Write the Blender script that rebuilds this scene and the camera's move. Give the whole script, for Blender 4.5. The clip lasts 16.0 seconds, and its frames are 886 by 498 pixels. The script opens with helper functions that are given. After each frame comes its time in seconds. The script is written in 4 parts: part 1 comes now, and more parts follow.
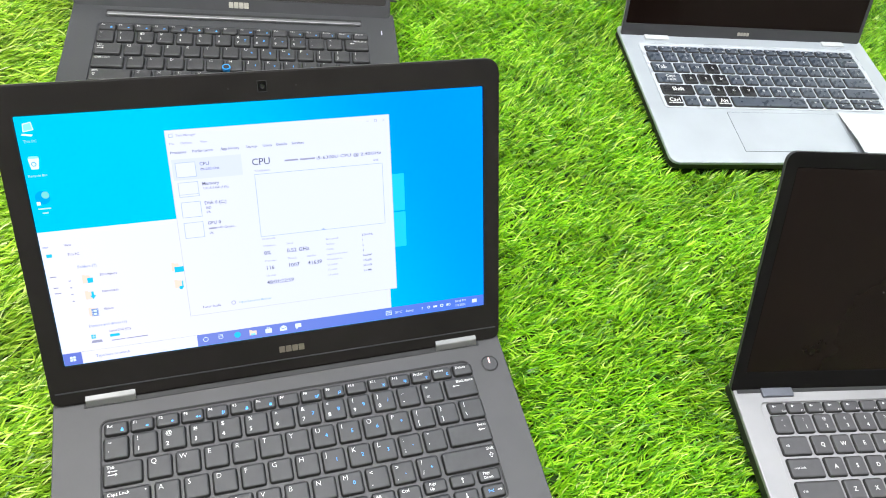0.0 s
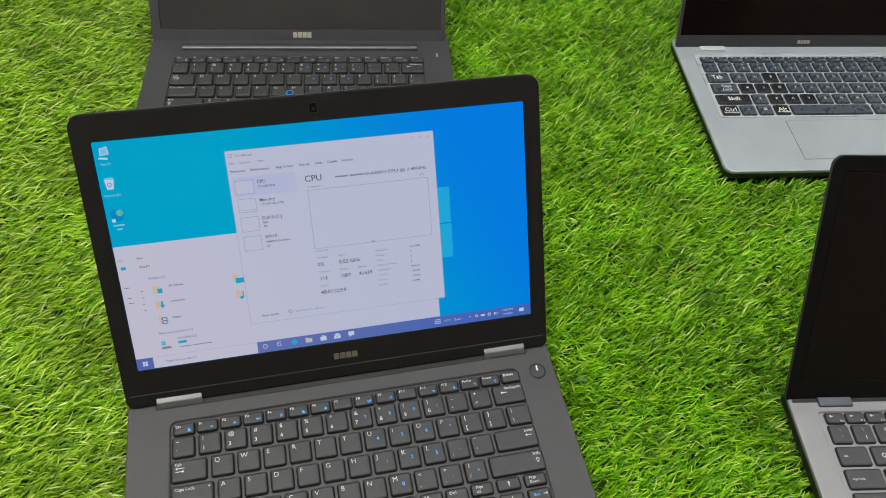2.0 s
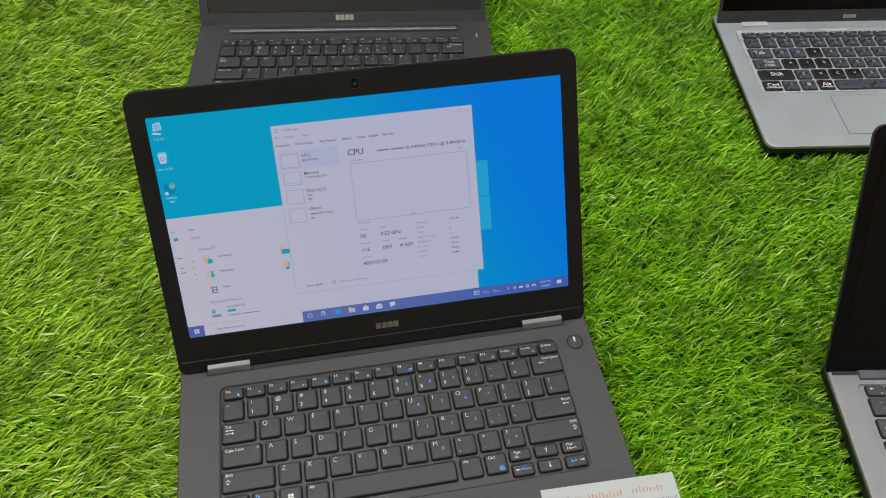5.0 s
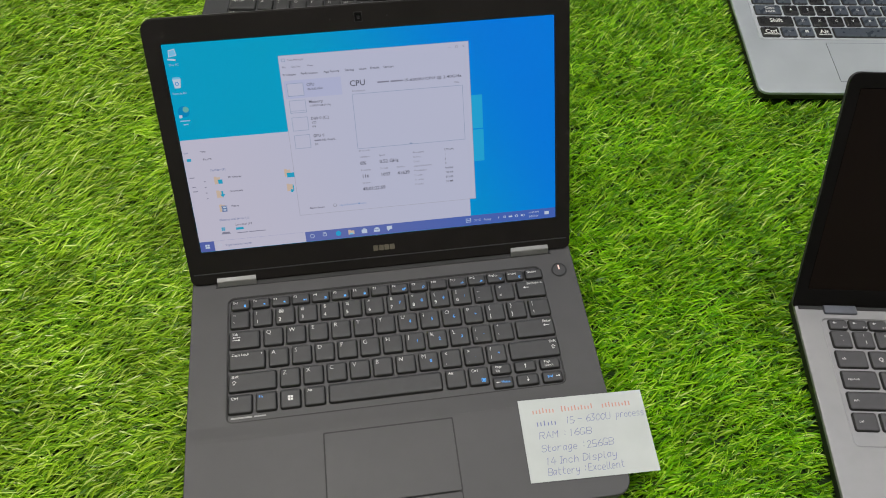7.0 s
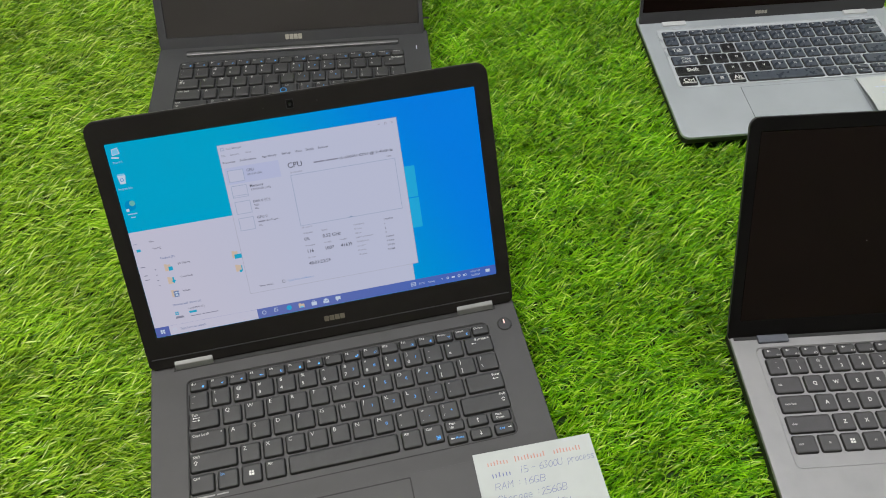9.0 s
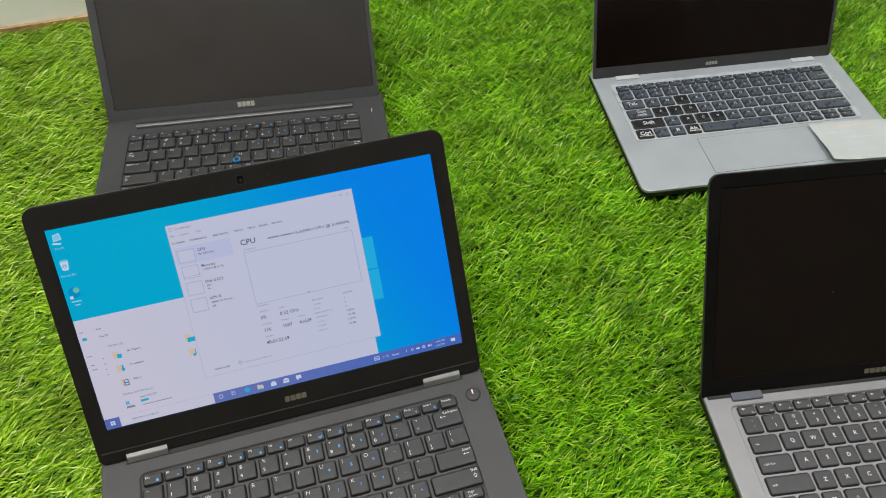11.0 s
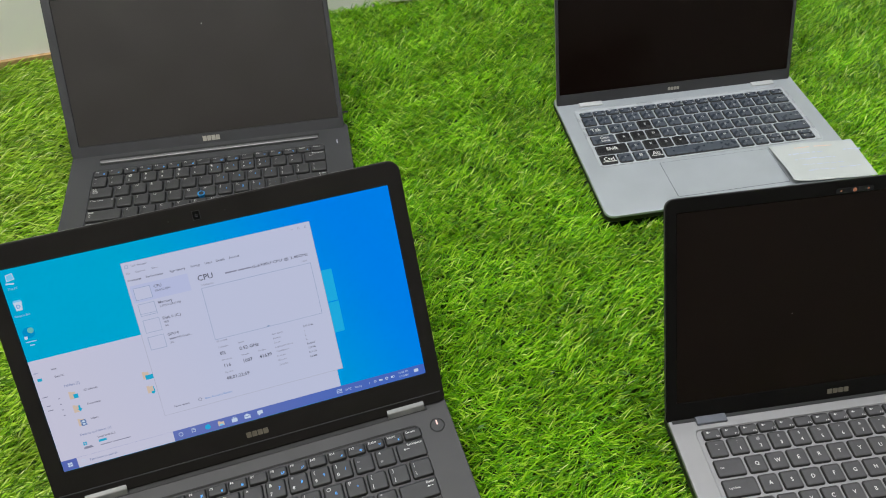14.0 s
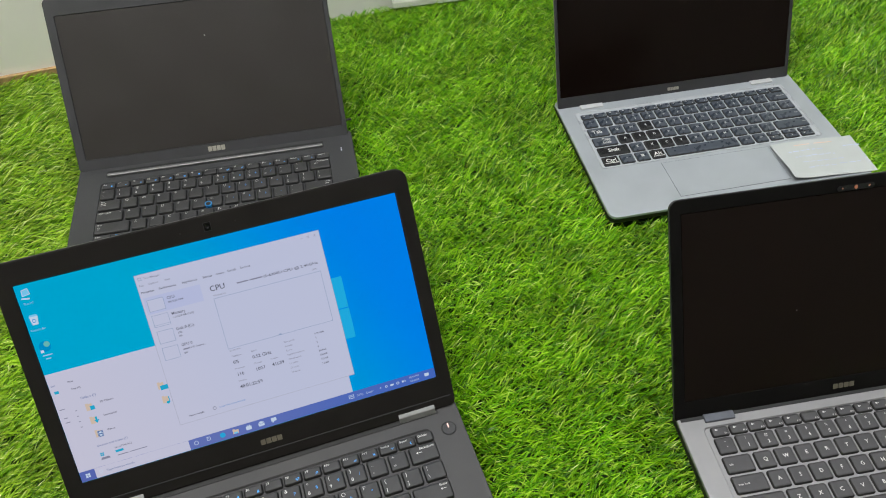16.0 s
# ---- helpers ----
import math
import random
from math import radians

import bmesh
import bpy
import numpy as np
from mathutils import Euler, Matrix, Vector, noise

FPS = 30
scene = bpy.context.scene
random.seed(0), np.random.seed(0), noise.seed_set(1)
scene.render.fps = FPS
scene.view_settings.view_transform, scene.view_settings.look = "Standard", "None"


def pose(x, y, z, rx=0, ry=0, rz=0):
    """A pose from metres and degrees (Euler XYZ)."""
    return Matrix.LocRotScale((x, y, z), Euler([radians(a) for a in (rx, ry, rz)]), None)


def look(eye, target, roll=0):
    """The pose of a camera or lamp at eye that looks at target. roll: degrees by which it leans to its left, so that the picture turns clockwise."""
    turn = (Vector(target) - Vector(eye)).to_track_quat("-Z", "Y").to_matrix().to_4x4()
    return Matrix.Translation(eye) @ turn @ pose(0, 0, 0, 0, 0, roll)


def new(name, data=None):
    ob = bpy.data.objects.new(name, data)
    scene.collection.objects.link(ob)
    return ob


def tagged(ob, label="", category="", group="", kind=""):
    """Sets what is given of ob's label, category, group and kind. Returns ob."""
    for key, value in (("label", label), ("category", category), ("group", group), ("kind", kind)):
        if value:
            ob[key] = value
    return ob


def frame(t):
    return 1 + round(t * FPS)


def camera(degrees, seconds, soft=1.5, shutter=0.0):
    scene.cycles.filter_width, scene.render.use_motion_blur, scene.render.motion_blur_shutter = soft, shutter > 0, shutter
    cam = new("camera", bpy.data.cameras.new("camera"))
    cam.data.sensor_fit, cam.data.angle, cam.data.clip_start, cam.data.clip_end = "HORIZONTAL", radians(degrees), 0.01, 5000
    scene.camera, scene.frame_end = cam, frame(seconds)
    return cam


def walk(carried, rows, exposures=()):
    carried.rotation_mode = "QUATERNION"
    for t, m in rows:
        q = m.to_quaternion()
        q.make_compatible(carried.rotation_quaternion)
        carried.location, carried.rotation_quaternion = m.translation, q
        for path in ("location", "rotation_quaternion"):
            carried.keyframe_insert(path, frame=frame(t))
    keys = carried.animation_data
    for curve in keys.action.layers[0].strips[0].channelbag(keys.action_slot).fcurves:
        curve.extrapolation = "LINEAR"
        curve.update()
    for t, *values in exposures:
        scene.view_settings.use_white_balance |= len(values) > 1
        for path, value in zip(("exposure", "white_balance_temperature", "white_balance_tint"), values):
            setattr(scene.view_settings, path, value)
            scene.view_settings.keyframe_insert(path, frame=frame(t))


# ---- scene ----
cam = camera(60.0, 16.0, 1.0)
PATH = [
    (0, (0.099, -0.261, 0.573), (0.639, 0.828, -1.015), 14.4),
    (0.5, (0.102, -0.261, 0.59), (0.595, 0.878, -0.978), 11.6),
    (1, (0.104, -0.27, 0.576), (0.551, 0.887, -0.993), 9.6),
    (1.5, (0.112, -0.282, 0.582), (0.49, 0.892, -0.993), 6.8),
    (2, (0.119, -0.287, 0.588), (0.463, 0.896, -0.988), 5.6),
    (2.5, (0.119, -0.292, 0.594), (0.438, 0.908, -0.973), 4.3),
    (3, (0.114, -0.301, 0.586), (0.415, 0.914, -0.973), 3.5),
    (3.2, (0.117, -0.303, 0.59), (0.416, 0.914, -0.968), 3.3),
    (5.3, (0.118, -0.309, 0.591), (0.329, 0.85, -1.025), 1.2),
    (5.5, (0.12, -0.316, 0.588), (0.311, 0.811, -1.053), 1.3),
    (6, (0.115, -0.327, 0.588), (0.278, 0.735, -1.099), 1.5),
    (6.5, (0.12, -0.332, 0.595), (0.291, 0.712, -1.102), 2.2),
    (7, (0.13, -0.344, 0.62), (0.305, 0.72, -1.064), 2.0),
    (7.5, (0.146, -0.362, 0.639), (0.332, 0.729, -1.027), 1.9),
    (8, (0.154, -0.367, 0.645), (0.363, 0.733, -1.012), 2.5),
    (8.5, (0.158, -0.361, 0.648), (0.382, 0.762, -0.992), 1.6),
    (9, (0.159, -0.36, 0.65), (0.407, 0.81, -0.953), -0.8),
    (9.2, (0.162, -0.357, 0.659), (0.423, 0.823, -0.934), -1.0),
    (11.5, (0.178, -0.331, 0.646), (0.545, 0.917, -0.873), -0.2),
    (12, (0.193, -0.344, 0.661), (0.571, 0.918, -0.844), -0.3),
    (12.5, (0.195, -0.349, 0.663), (0.586, 0.936, -0.819), -0.4),
    (13, (0.197, -0.345, 0.652), (0.595, 0.938, -0.83), -0.4),
    (13.5, (0.194, -0.34, 0.651), (0.595, 0.944, -0.829), -0.5),
    (14, (0.195, -0.337, 0.65), (0.595, 0.94, -0.836), -0.5),
    (14.5, (0.201, -0.333, 0.662), (0.603, 0.944, -0.824), -1.0),
    (15, (0.202, -0.336, 0.663), (0.605, 0.945, -0.82), -1.5),
    (15.5, (0.197, -0.34, 0.665), (0.599, 0.942, -0.817), -1.8),
    (16, (0.188, -0.338, 0.659), (0.588, 0.942, -0.825), -1.8),
]
walk(cam, [(t, look(eye, target, roll)) for t, eye, target, roll in PATH],
     [(0, 0.95, 6050, 11), (0.3, 0.66, 6050, 11), (0.6, 0.34, 6100, 11), (1.0, 0.18, 6200, 10), (1.5, 0.06, 6300, 10), (2.5, -0.25, 6350, 10), (3.2, -0.3, 6350, 10),
      (5.5, -0.27, 6400, 12), (6.5, -0.24, 6400, 12), (7.5, -0.2, 6450, 11), (8.5, -0.14, 6400, 11), (9.2, -0.12, 6350, 10), (11.5, -0.04, 6400, 10), (12.7, -0.04, 6400, 10), (14, -0.03, 6200, 10), (16, -0.03, 6250, 10)])

# ---- world, lamps ----
world = bpy.data.worlds.new("world")
scene.world = world
world.use_nodes = True
world.node_tree.nodes["Background"].inputs[0].default_value = (0.75, 0.85, 1.0, 1)
world.node_tree.nodes["Background"].inputs[1].default_value = 0.05


def area(name, m, sx, sy, watts, colour):
    d = bpy.data.lights.new(name, "AREA")
    d.shape, d.size, d.size_y, d.energy, d.color = "RECTANGLE", sx, sy, watts, colour
    ob = new(name, d)
    ob.matrix_world = m
    return ob


area("ceiling_lamp_light", pose(-0.45, 0.05, 2.44, 0, 0, 0), 1.5, 1.1, 38, (1.0, 0.965, 0.885))
area("ceiling_lamp_light", pose(1.30, 0.05, 2.44, 0, 0, 0), 1.5, 1.1, 13, (0.88, 0.95, 1.0))


# ---- materials ----
def mat(name, colour, rough=0.5, metal=0.0, var=0.12, scale=60.0, bump=0.0, bump_scale=900.0, spec=0.5, coat=0.0):
    m = bpy.data.materials.new(name)
    m.use_nodes = True
    n, l = m.node_tree.nodes, m.node_tree.links
    b = n["Principled BSDF"]
    b.inputs["Roughness"].default_value, b.inputs["Metallic"].default_value = rough, metal
    b.inputs["Specular IOR Level"].default_value = spec
    b.inputs["Coat Weight"].default_value = coat
    co = n.new("ShaderNodeTexCoord")
    big = n.new("ShaderNodeTexNoise")
    big.inputs["Scale"].default_value, big.inputs["Detail"].default_value = scale, 6
    l.new(co.outputs["Object"], big.inputs["Vector"])
    fine = n.new("ShaderNodeTexNoise")
    fine.inputs["Scale"].default_value, fine.inputs["Detail"].default_value = bump_scale, 2
    l.new(co.outputs["Object"], fine.inputs["Vector"])
    ramp = n.new("ShaderNodeMapRange")
    ramp.inputs["From Min"].default_value, ramp.inputs["From Max"].default_value = 0.3, 0.7
    ramp.inputs["To Min"].default_value, ramp.inputs["To Max"].default_value = 1 - var, 1 + var
    l.new(big.outputs["Fac"], ramp.inputs["Value"])
    mul = n.new("ShaderNodeVectorMath")
    mul.operation = "SCALE"
    mul.inputs[0].default_value = colour[:3]
    l.new(ramp.outputs["Result"], mul.inputs["Scale"])
    l.new(mul.outputs["Vector"], b.inputs["Base Color"])
    r2 = n.new("ShaderNodeMapRange")
    r2.inputs["From Min"].default_value, r2.inputs["From Max"].default_value = 0.3, 0.7
    r2.inputs["To Min"].default_value, r2.inputs["To Max"].default_value = max(0.02, rough - 0.07), min(1, rough + 0.07)
    l.new(big.outputs["Fac"], r2.inputs["Value"])
    l.new(r2.outputs["Result"], b.inputs["Roughness"])
    if bump:
        bp = n.new("ShaderNodeBump")
        bp.inputs["Strength"].default_value, bp.inputs["Distance"].default_value = bump, 0.0004
        l.new(fine.outputs["Fac"], bp.inputs["Height"])
        l.new(bp.outputs["Normal"], b.inputs["Normal"])
    return m


def glow(name, colour, strength=1.0, other=None, x0=0.0, x1=1.0, slant=0.0):
    """The picture of a lit display: colour, or a blend from colour to other between x0 and x1."""
    m = bpy.data.materials.new(name)
    m.use_nodes = True
    n, l = m.node_tree.nodes, m.node_tree.links
    b = n["Principled BSDF"]
    b.inputs["Base Color"].default_value = (0.002, 0.002, 0.002, 1)
    b.inputs["Roughness"].default_value = 0.4
    b.inputs["Specular IOR Level"].default_value = 0.04
    b.inputs["Emission Color"].default_value = (*colour, 1)
    b.inputs["Emission Strength"].default_value = strength * 0.84
    if other:
        co, sep, mr, mix = n.new("ShaderNodeTexCoord"), n.new("ShaderNodeVectorMath"), n.new("ShaderNodeMapRange"), n.new("ShaderNodeMix")
        mix.data_type = "RGBA"
        mr.interpolation_type = "SMOOTHSTEP"
        sep.operation = "DOT_PRODUCT"
        sep.inputs[1].default_value = (1, slant, 0)
        l.new(co.outputs["Object"], sep.inputs[0])
        l.new(sep.outputs["Value"], mr.inputs["Value"])
        mr.inputs["From Min"].default_value, mr.inputs["From Max"].default_value = x0, x1
        l.new(mr.outputs["Result"], mix.inputs["Factor"])
        mix.inputs["A"].default_value, mix.inputs["B"].default_value = (*colour, 1), (*other, 1)
        l.new(mix.outputs["Result"], b.inputs["Emission Color"])
    return m


def grass_material(name, low, high, middle):
    m = bpy.data.materials.new(name)
    m.use_nodes = True
    n, l = m.node_tree.nodes, m.node_tree.links
    b, out = n["Principled BSDF"], n["Material Output"]
    geo, ramp = n.new("ShaderNodeNewGeometry"), n.new("ShaderNodeValToRGB")
    l.new(geo.outputs["Random Per Island"], ramp.inputs["Fac"])
    el = ramp.color_ramp.elements
    el[0].position, el[0].color = 0.0, low
    el[1].position, el[1].color = 1.0, high
    for at, c in middle:
        e = el.new(at)
        e.color = c
    co, big = n.new("ShaderNodeTexCoord"), n.new("ShaderNodeTexNoise")
    big.inputs["Scale"].default_value, big.inputs["Detail"].default_value = 16, 5
    l.new(co.outputs["Object"], big.inputs["Vector"])
    mr, mul = n.new("ShaderNodeMapRange"), n.new("ShaderNodeVectorMath")
    mul.operation = "SCALE"
    mr.inputs["From Min"].default_value, mr.inputs["From Max"].default_value = 0.3, 0.7
    mr.inputs["To Min"].default_value, mr.inputs["To Max"].default_value = 0.72, 1.28
    l.new(big.outputs["Fac"], mr.inputs["Value"])
    l.new(ramp.outputs["Color"], mul.inputs[0])
    l.new(mr.outputs["Result"], mul.inputs["Scale"])
    l.new(mul.outputs["Vector"], b.inputs["Base Color"])
    b.inputs["Roughness"].default_value = 0.36
    b.inputs["Specular IOR Level"].default_value = 0.38
    tr, mix = n.new("ShaderNodeBsdfTranslucent"), n.new("ShaderNodeMixShader")
    l.new(mul.outputs["Vector"], tr.inputs["Color"])
    mix.inputs["Fac"].default_value = 0.22
    l.new(b.outputs["BSDF"], mix.inputs[1])
    l.new(tr.outputs["BSDF"], mix.inputs[2])
    l.new(mix.outputs["Shader"], out.inputs["Surface"])
    return m


BLADE = grass_material("turf_blade", (0.035, 0.125, 0.003, 1), (0.72, 0.86, 0.30, 1), ((0.4, (0.150, 0.41, 0.003, 1)), (0.78, (0.320, 0.62, 0.006, 1)), (0.96, (0.50, 0.72, 0.07, 1))))
BLADE_PALE = grass_material("turf_blade_pale", (0.050, 0.145, 0.005, 1), (0.80, 0.90, 0.42, 1), ((0.4, (0.222, 0.44, 0.011, 1)), (0.78, (0.43, 0.65, 0.03, 1)), (0.95, (0.62, 0.77, 0.17, 1))))
BACKING = mat("turf_backing", (0.020, 0.050, 0.006), 0.9, var=0.4, scale=120, bump=0.6)
PAINT = mat("wall_paint", (0.88, 0.85, 0.84), 0.6, var=0.03, scale=6, bump=0.15, bump_scale=250)
CEILING = mat("ceiling_paint", (0.8, 0.8, 0.78), 0.8, var=0.02, scale=4)
PAINT_DIM = mat("room_paint", (0.62, 0.60, 0.56), 0.7, var=0.04, scale=5)
BOARD = mat("white_board", (0.72, 0.72, 0.69), 0.45, var=0.05, scale=14, bump=0.1)
WOOD = mat("brown_edging", (0.40, 0.26, 0.12), 0.6, var=0.3, scale=90, bump=0.3)
CHARCOAL = mat("charcoal_shell", (0.046, 0.045, 0.047), 0.46, spec=0.4, var=0.10, scale=30, bump=0.25, bump_scale=2500)
BLACK_SHELL = mat("matt_black_shell", (0.036, 0.037, 0.040), 0.5, spec=0.35, var=0.10, scale=30, bump=0.25, bump_scale=2500)
GREY_SHELL = mat("grey_shell", (0.240, 0.235, 0.242), 0.4, metal=0.35, var=0.08, scale=30, bump=0.2, bump_scale=2500)
SILVER = mat("silver_shell", (0.38, 0.41, 0.445), 0.36, metal=0.35, var=0.05, scale=25, bump=0.1, bump_scale=2500)
BEZEL = mat("black_bezel", (0.0050, 0.0045, 0.0045), 0.5, spec=0.06, var=0.15, scale=40, bump=0.15, bump_scale=2000)
BEZEL_BROWN = mat("brownish_black_bezel", (0.0095, 0.0080, 0.0076), 0.48, spec=0.14, var=0.15, scale=40, bump=0.15, bump_scale=2000)
BEZEL_GREY = mat("dark_grey_bezel", (0.034, 0.034, 0.038), 0.45, spec=0.35, var=0.1, scale=40, bump=0.15, bump_scale=2000)
BLACK_SIDE = mat("black_side", (0.008, 0.008, 0.009), 0.45, var=0.2, scale=60)
KEYTOP = mat("key_black", (0.030, 0.030, 0.032), 0.42, spec=0.4, var=0.15, scale=120, bump=0.3, bump_scale=3000)
KEYTOP_GREY = mat("key_dark_grey", (0.050, 0.048, 0.052), 0.42, spec=0.4, var=0.12, scale=120, bump=0.3, bump_scale=3000)
KEYTOP_COVER = mat("key_under_clear_cover", (0.040, 0.050, 0.068), 0.3, var=0.2, scale=150, bump=0.1)
STICKER = mat("black_key_sticker", (0.010, 0.010, 0.012), 0.25, var=0.1, scale=100)
LEGEND = mat("white_print", (0.60, 0.60, 0.585), 0.5, var=0.08, scale=400)
LEGEND_BLUE = mat("blue_print", (0.05, 0.37, 1.0), 0.5, var=0.08, scale=400)
LEGEND_MID = mat("pale_print", (0.50, 0.50, 0.50), 0.5, var=0.1, scale=400)
LEGEND_DIM = mat("grey_print", (0.25, 0.25, 0.25), 0.5, var=0.1, scale=400)
BADGE_DIM = mat("dull_badge_metal", (0.17, 0.15, 0.12), 0.4, metal=0.6, var=0.2, scale=200)
BADGE = mat("badge_metal", (0.42, 0.40, 0.36), 0.35, metal=0.7, var=0.15, scale=200)
HINGE = mat("hinge_metal", (0.145, 0.145, 0.142), 0.45, metal=0.5, var=0.1, scale=80, bump=0.1)
HINGE_DARK = mat("dark_hinge_metal", (0.10, 0.105, 0.125), 0.35, metal=0.5, var=0.1, scale=80)
# black of joints and holes, and of the shade painted round the keys
GROOVE_AND_SHADE = mat("groove_and_shade_black", (0.006, 0.006, 0.006), 0.6, var=0.1)
PANEL_MATT = mat("matt_display_off", (0.018, 0.0148, 0.0142), 0.42, var=0.04, scale=20, spec=0.42)
PANEL_DARK = mat("dark_display_off", (0.0060, 0.0034, 0.0027), 0.2, var=0.1, scale=20, spec=0.09)
LENS = mat("lens_glass", (0.004, 0.004, 0.005), 0.25, var=0.05, spec=0.3)
LENS_WINDOW = mat("webcam_window", (0.002, 0.002, 0.002), 0.5, var=0.05, spec=0.05)
PAPER = mat("white_paper", (0.435, 0.46, 0.455), 0.8, var=0.04, scale=35, bump=0.2, bump_scale=1500)
INK_BLUE = mat("blue_ink", (0.14, 0.155, 0.33), 0.7, var=0.2, scale=900)
INK_RED = mat("red_ink", (0.50, 0.25, 0.20), 0.7, var=0.2, scale=900)
RUBBER = mat("rubber", (0.012, 0.012, 0.012), 0.8)
BLUE_RUBBER = mat("blue_rubber", (0.02, 0.22, 0.55), 0.5)
CLEAR_FILM = mat("milky_film", (0.37, 0.39, 0.42), 0.3, var=0.08)


# ---- mesh helpers ----
class Pile:
    """Vertices and faces of one mesh, with a slot number for each face."""

    def __init__(self):
        self.v, self.f, self.s = [], [], []

    def add(self, verts, faces, slot=0):
        k = len(self.v)
        self.v += [tuple(p) for p in verts]
        self.f += [[i + k for i in f] for f in faces]
        self.s += [slot] * len(faces)
        return self

    def rect(self, x0, y0, x1, y1, z, slot=0):
        return self.add([(x0, y0, z), (x1, y0, z), (x1, y1, z), (x0, y1, z)], [(0, 1, 2, 3)], slot)

    def box(self, x0, y0, z0, x1, y1, z1, slot=0):
        c = [(x, y, z) for z in (z0, z1) for y in (y0, y1) for x in (x0, x1)]
        return self.add(c, [(0, 2, 3, 1), (4, 5, 7, 6), (0, 1, 5, 4), (2, 6, 7, 3), (0, 4, 6, 2), (1, 3, 7, 5)], slot)

    def outline(self, x0, y0, x1, y1, w, z, slot=0):
        self.rect(x0, y0, x1, y0 + w, z, slot), self.rect(x0, y1 - w, x1, y1, z, slot)
        return self.rect(x0, y0 + w, x0 + w, y1 - w, z, slot).rect(x1 - w, y0 + w, x1, y1 - w, z, slot)

    def disc(self, x, y, r, z, slot=0, n=14):
        return self.add([(x + r * math.cos(a), y + r * math.sin(a), z) for a in (2 * math.pi * i / n for i in range(n))], [list(range(n))], slot)

    def ring(self, x, y, r, w, z, slot=0, n=14):
        a = [2 * math.pi * i / n for i in range(n)]
        v = [(x + q * math.cos(t), y + q * math.sin(t), z) for q in (r, r - w) for t in a]
        return self.add(v, [(i, (i + 1) % n, n + (i + 1) % n, n + i) for i in range(n)], slot)

    def text(self, s, x, y, cap, z, slot=0, align=0.0, width=None, thin=0.0):
        """The line s with its base line's start at x, y (align 0.5: its middle); cap: the height of its capitals."""
        v, f, w = letters(s, thin)
        k = cap / 0.69
        kx = width / w if width else k
        return self.add([(x + (p[0] - align * w) * kx, y + p[1] * k, z) for p in v], f, slot)

    def loft(self, rings, slot=0, cap_low=True, cap_high=True):
        n, k = len(rings[0]), len(self.v)
        faces = [(r * n + i, r * n + (i + 1) % n, (r + 1) * n + (i + 1) % n, (r + 1) * n + i) for r in range(len(rings) - 1) for i in range(n)]
        if cap_low:
            faces.append(list(reversed(range(n))))
        if cap_high:
            faces.append([(len(rings) - 1) * n + i for i in range(n)])
        return self.add([p for r in rings for p in r], faces, slot)

    def mesh(self, name, materials):
        me = bpy.data.meshes.new(name)
        me.from_pydata(self.v, [], self.f)
        for m in materials:
            me.materials.append(m)
        me.polygons.foreach_set("material_index", self.s)
        me.update()
        return me


LETTERS = {}


def letters(s, thin=0.0):
    if (s, thin) not in LETTERS:
        cu = bpy.data.curves.new("line", "FONT")
        cu.body, cu.resolution_u, cu.offset = s, 2, -thin
        ob = new("line", cu)
        bpy.context.view_layer.update()
        me = bpy.data.meshes.new_from_object(ob)
        v = [tuple(p.co) for p in me.vertices]
        LETTERS[s, thin] = (v, [list(p.vertices) for p in me.polygons], max((p[0] for p in v), default=0.0))
        bpy.data.objects.remove(ob)
        bpy.data.curves.remove(cu)
        bpy.data.meshes.remove(me)
    return LETTERS[s, thin]


def rounded(x0, y0, x1, y1, r, z, seg=4, inset=0.0):
    """A rounded rectangle; r: one radius, or those of the corners front right, back right, back left, front left."""
    rs = [max(q - inset, 0.0002) for q in (r if isinstance(r, tuple) else (r,) * 4)]
    x0, y0, x1, y1 = x0 + inset, y0 + inset, x1 - inset, y1 - inset
    out = []
    for (cx, cy, a0), q in zip(((x1, y0, -90), (x1, y1, 0), (x0, y1, 90), (x0, y0, 180)), rs):
        mx, my = cx + (-q if cx == x1 else q), cy + (q if cy == y0 else -q)
        for i in range(seg + 1):
            a = radians(a0 + 90 * i / seg)
            out.append((mx + q * math.cos(a), my + q * math.sin(a), z))
    return out


def slab(x0, y0, x1, y1, r, z0, z1, soft=0.0005, seg=4, slot=0, pile=None):
    """A plate with rounded corners and softened upper and lower edges."""
    p = pile or Pile()
    R = lambda inset, z: rounded(x0, y0, x1, y1, r, z, seg, inset)
    return p.loft([R(soft, z0), R(0, z0 + soft), R(0, z1 - soft), R(0.3 * soft, z1 - 0.3 * soft), R(soft, z1)], slot)


def part(name, made, material, parent, label="", at=None):
    mats = material if isinstance(material, (list, tuple)) else [material]
    ob = new(name, made.mesh(name, mats) if isinstance(made, Pile) else made)
    ob.parent = parent
    if at is not None:
        ob.matrix_basis = at
    return tagged(ob, label)


def thing(name, m, label, category, group=""):
    ob = new(name)
    ob.empty_display_size = 0.05
    ob.matrix_world = m
    return tagged(ob, label, category, group)


def setting(name, made, material, label, m=None, category="structure"):
    ob = part(name, made, material, None, label, m)
    return tagged(ob, "", category, "", "structure")


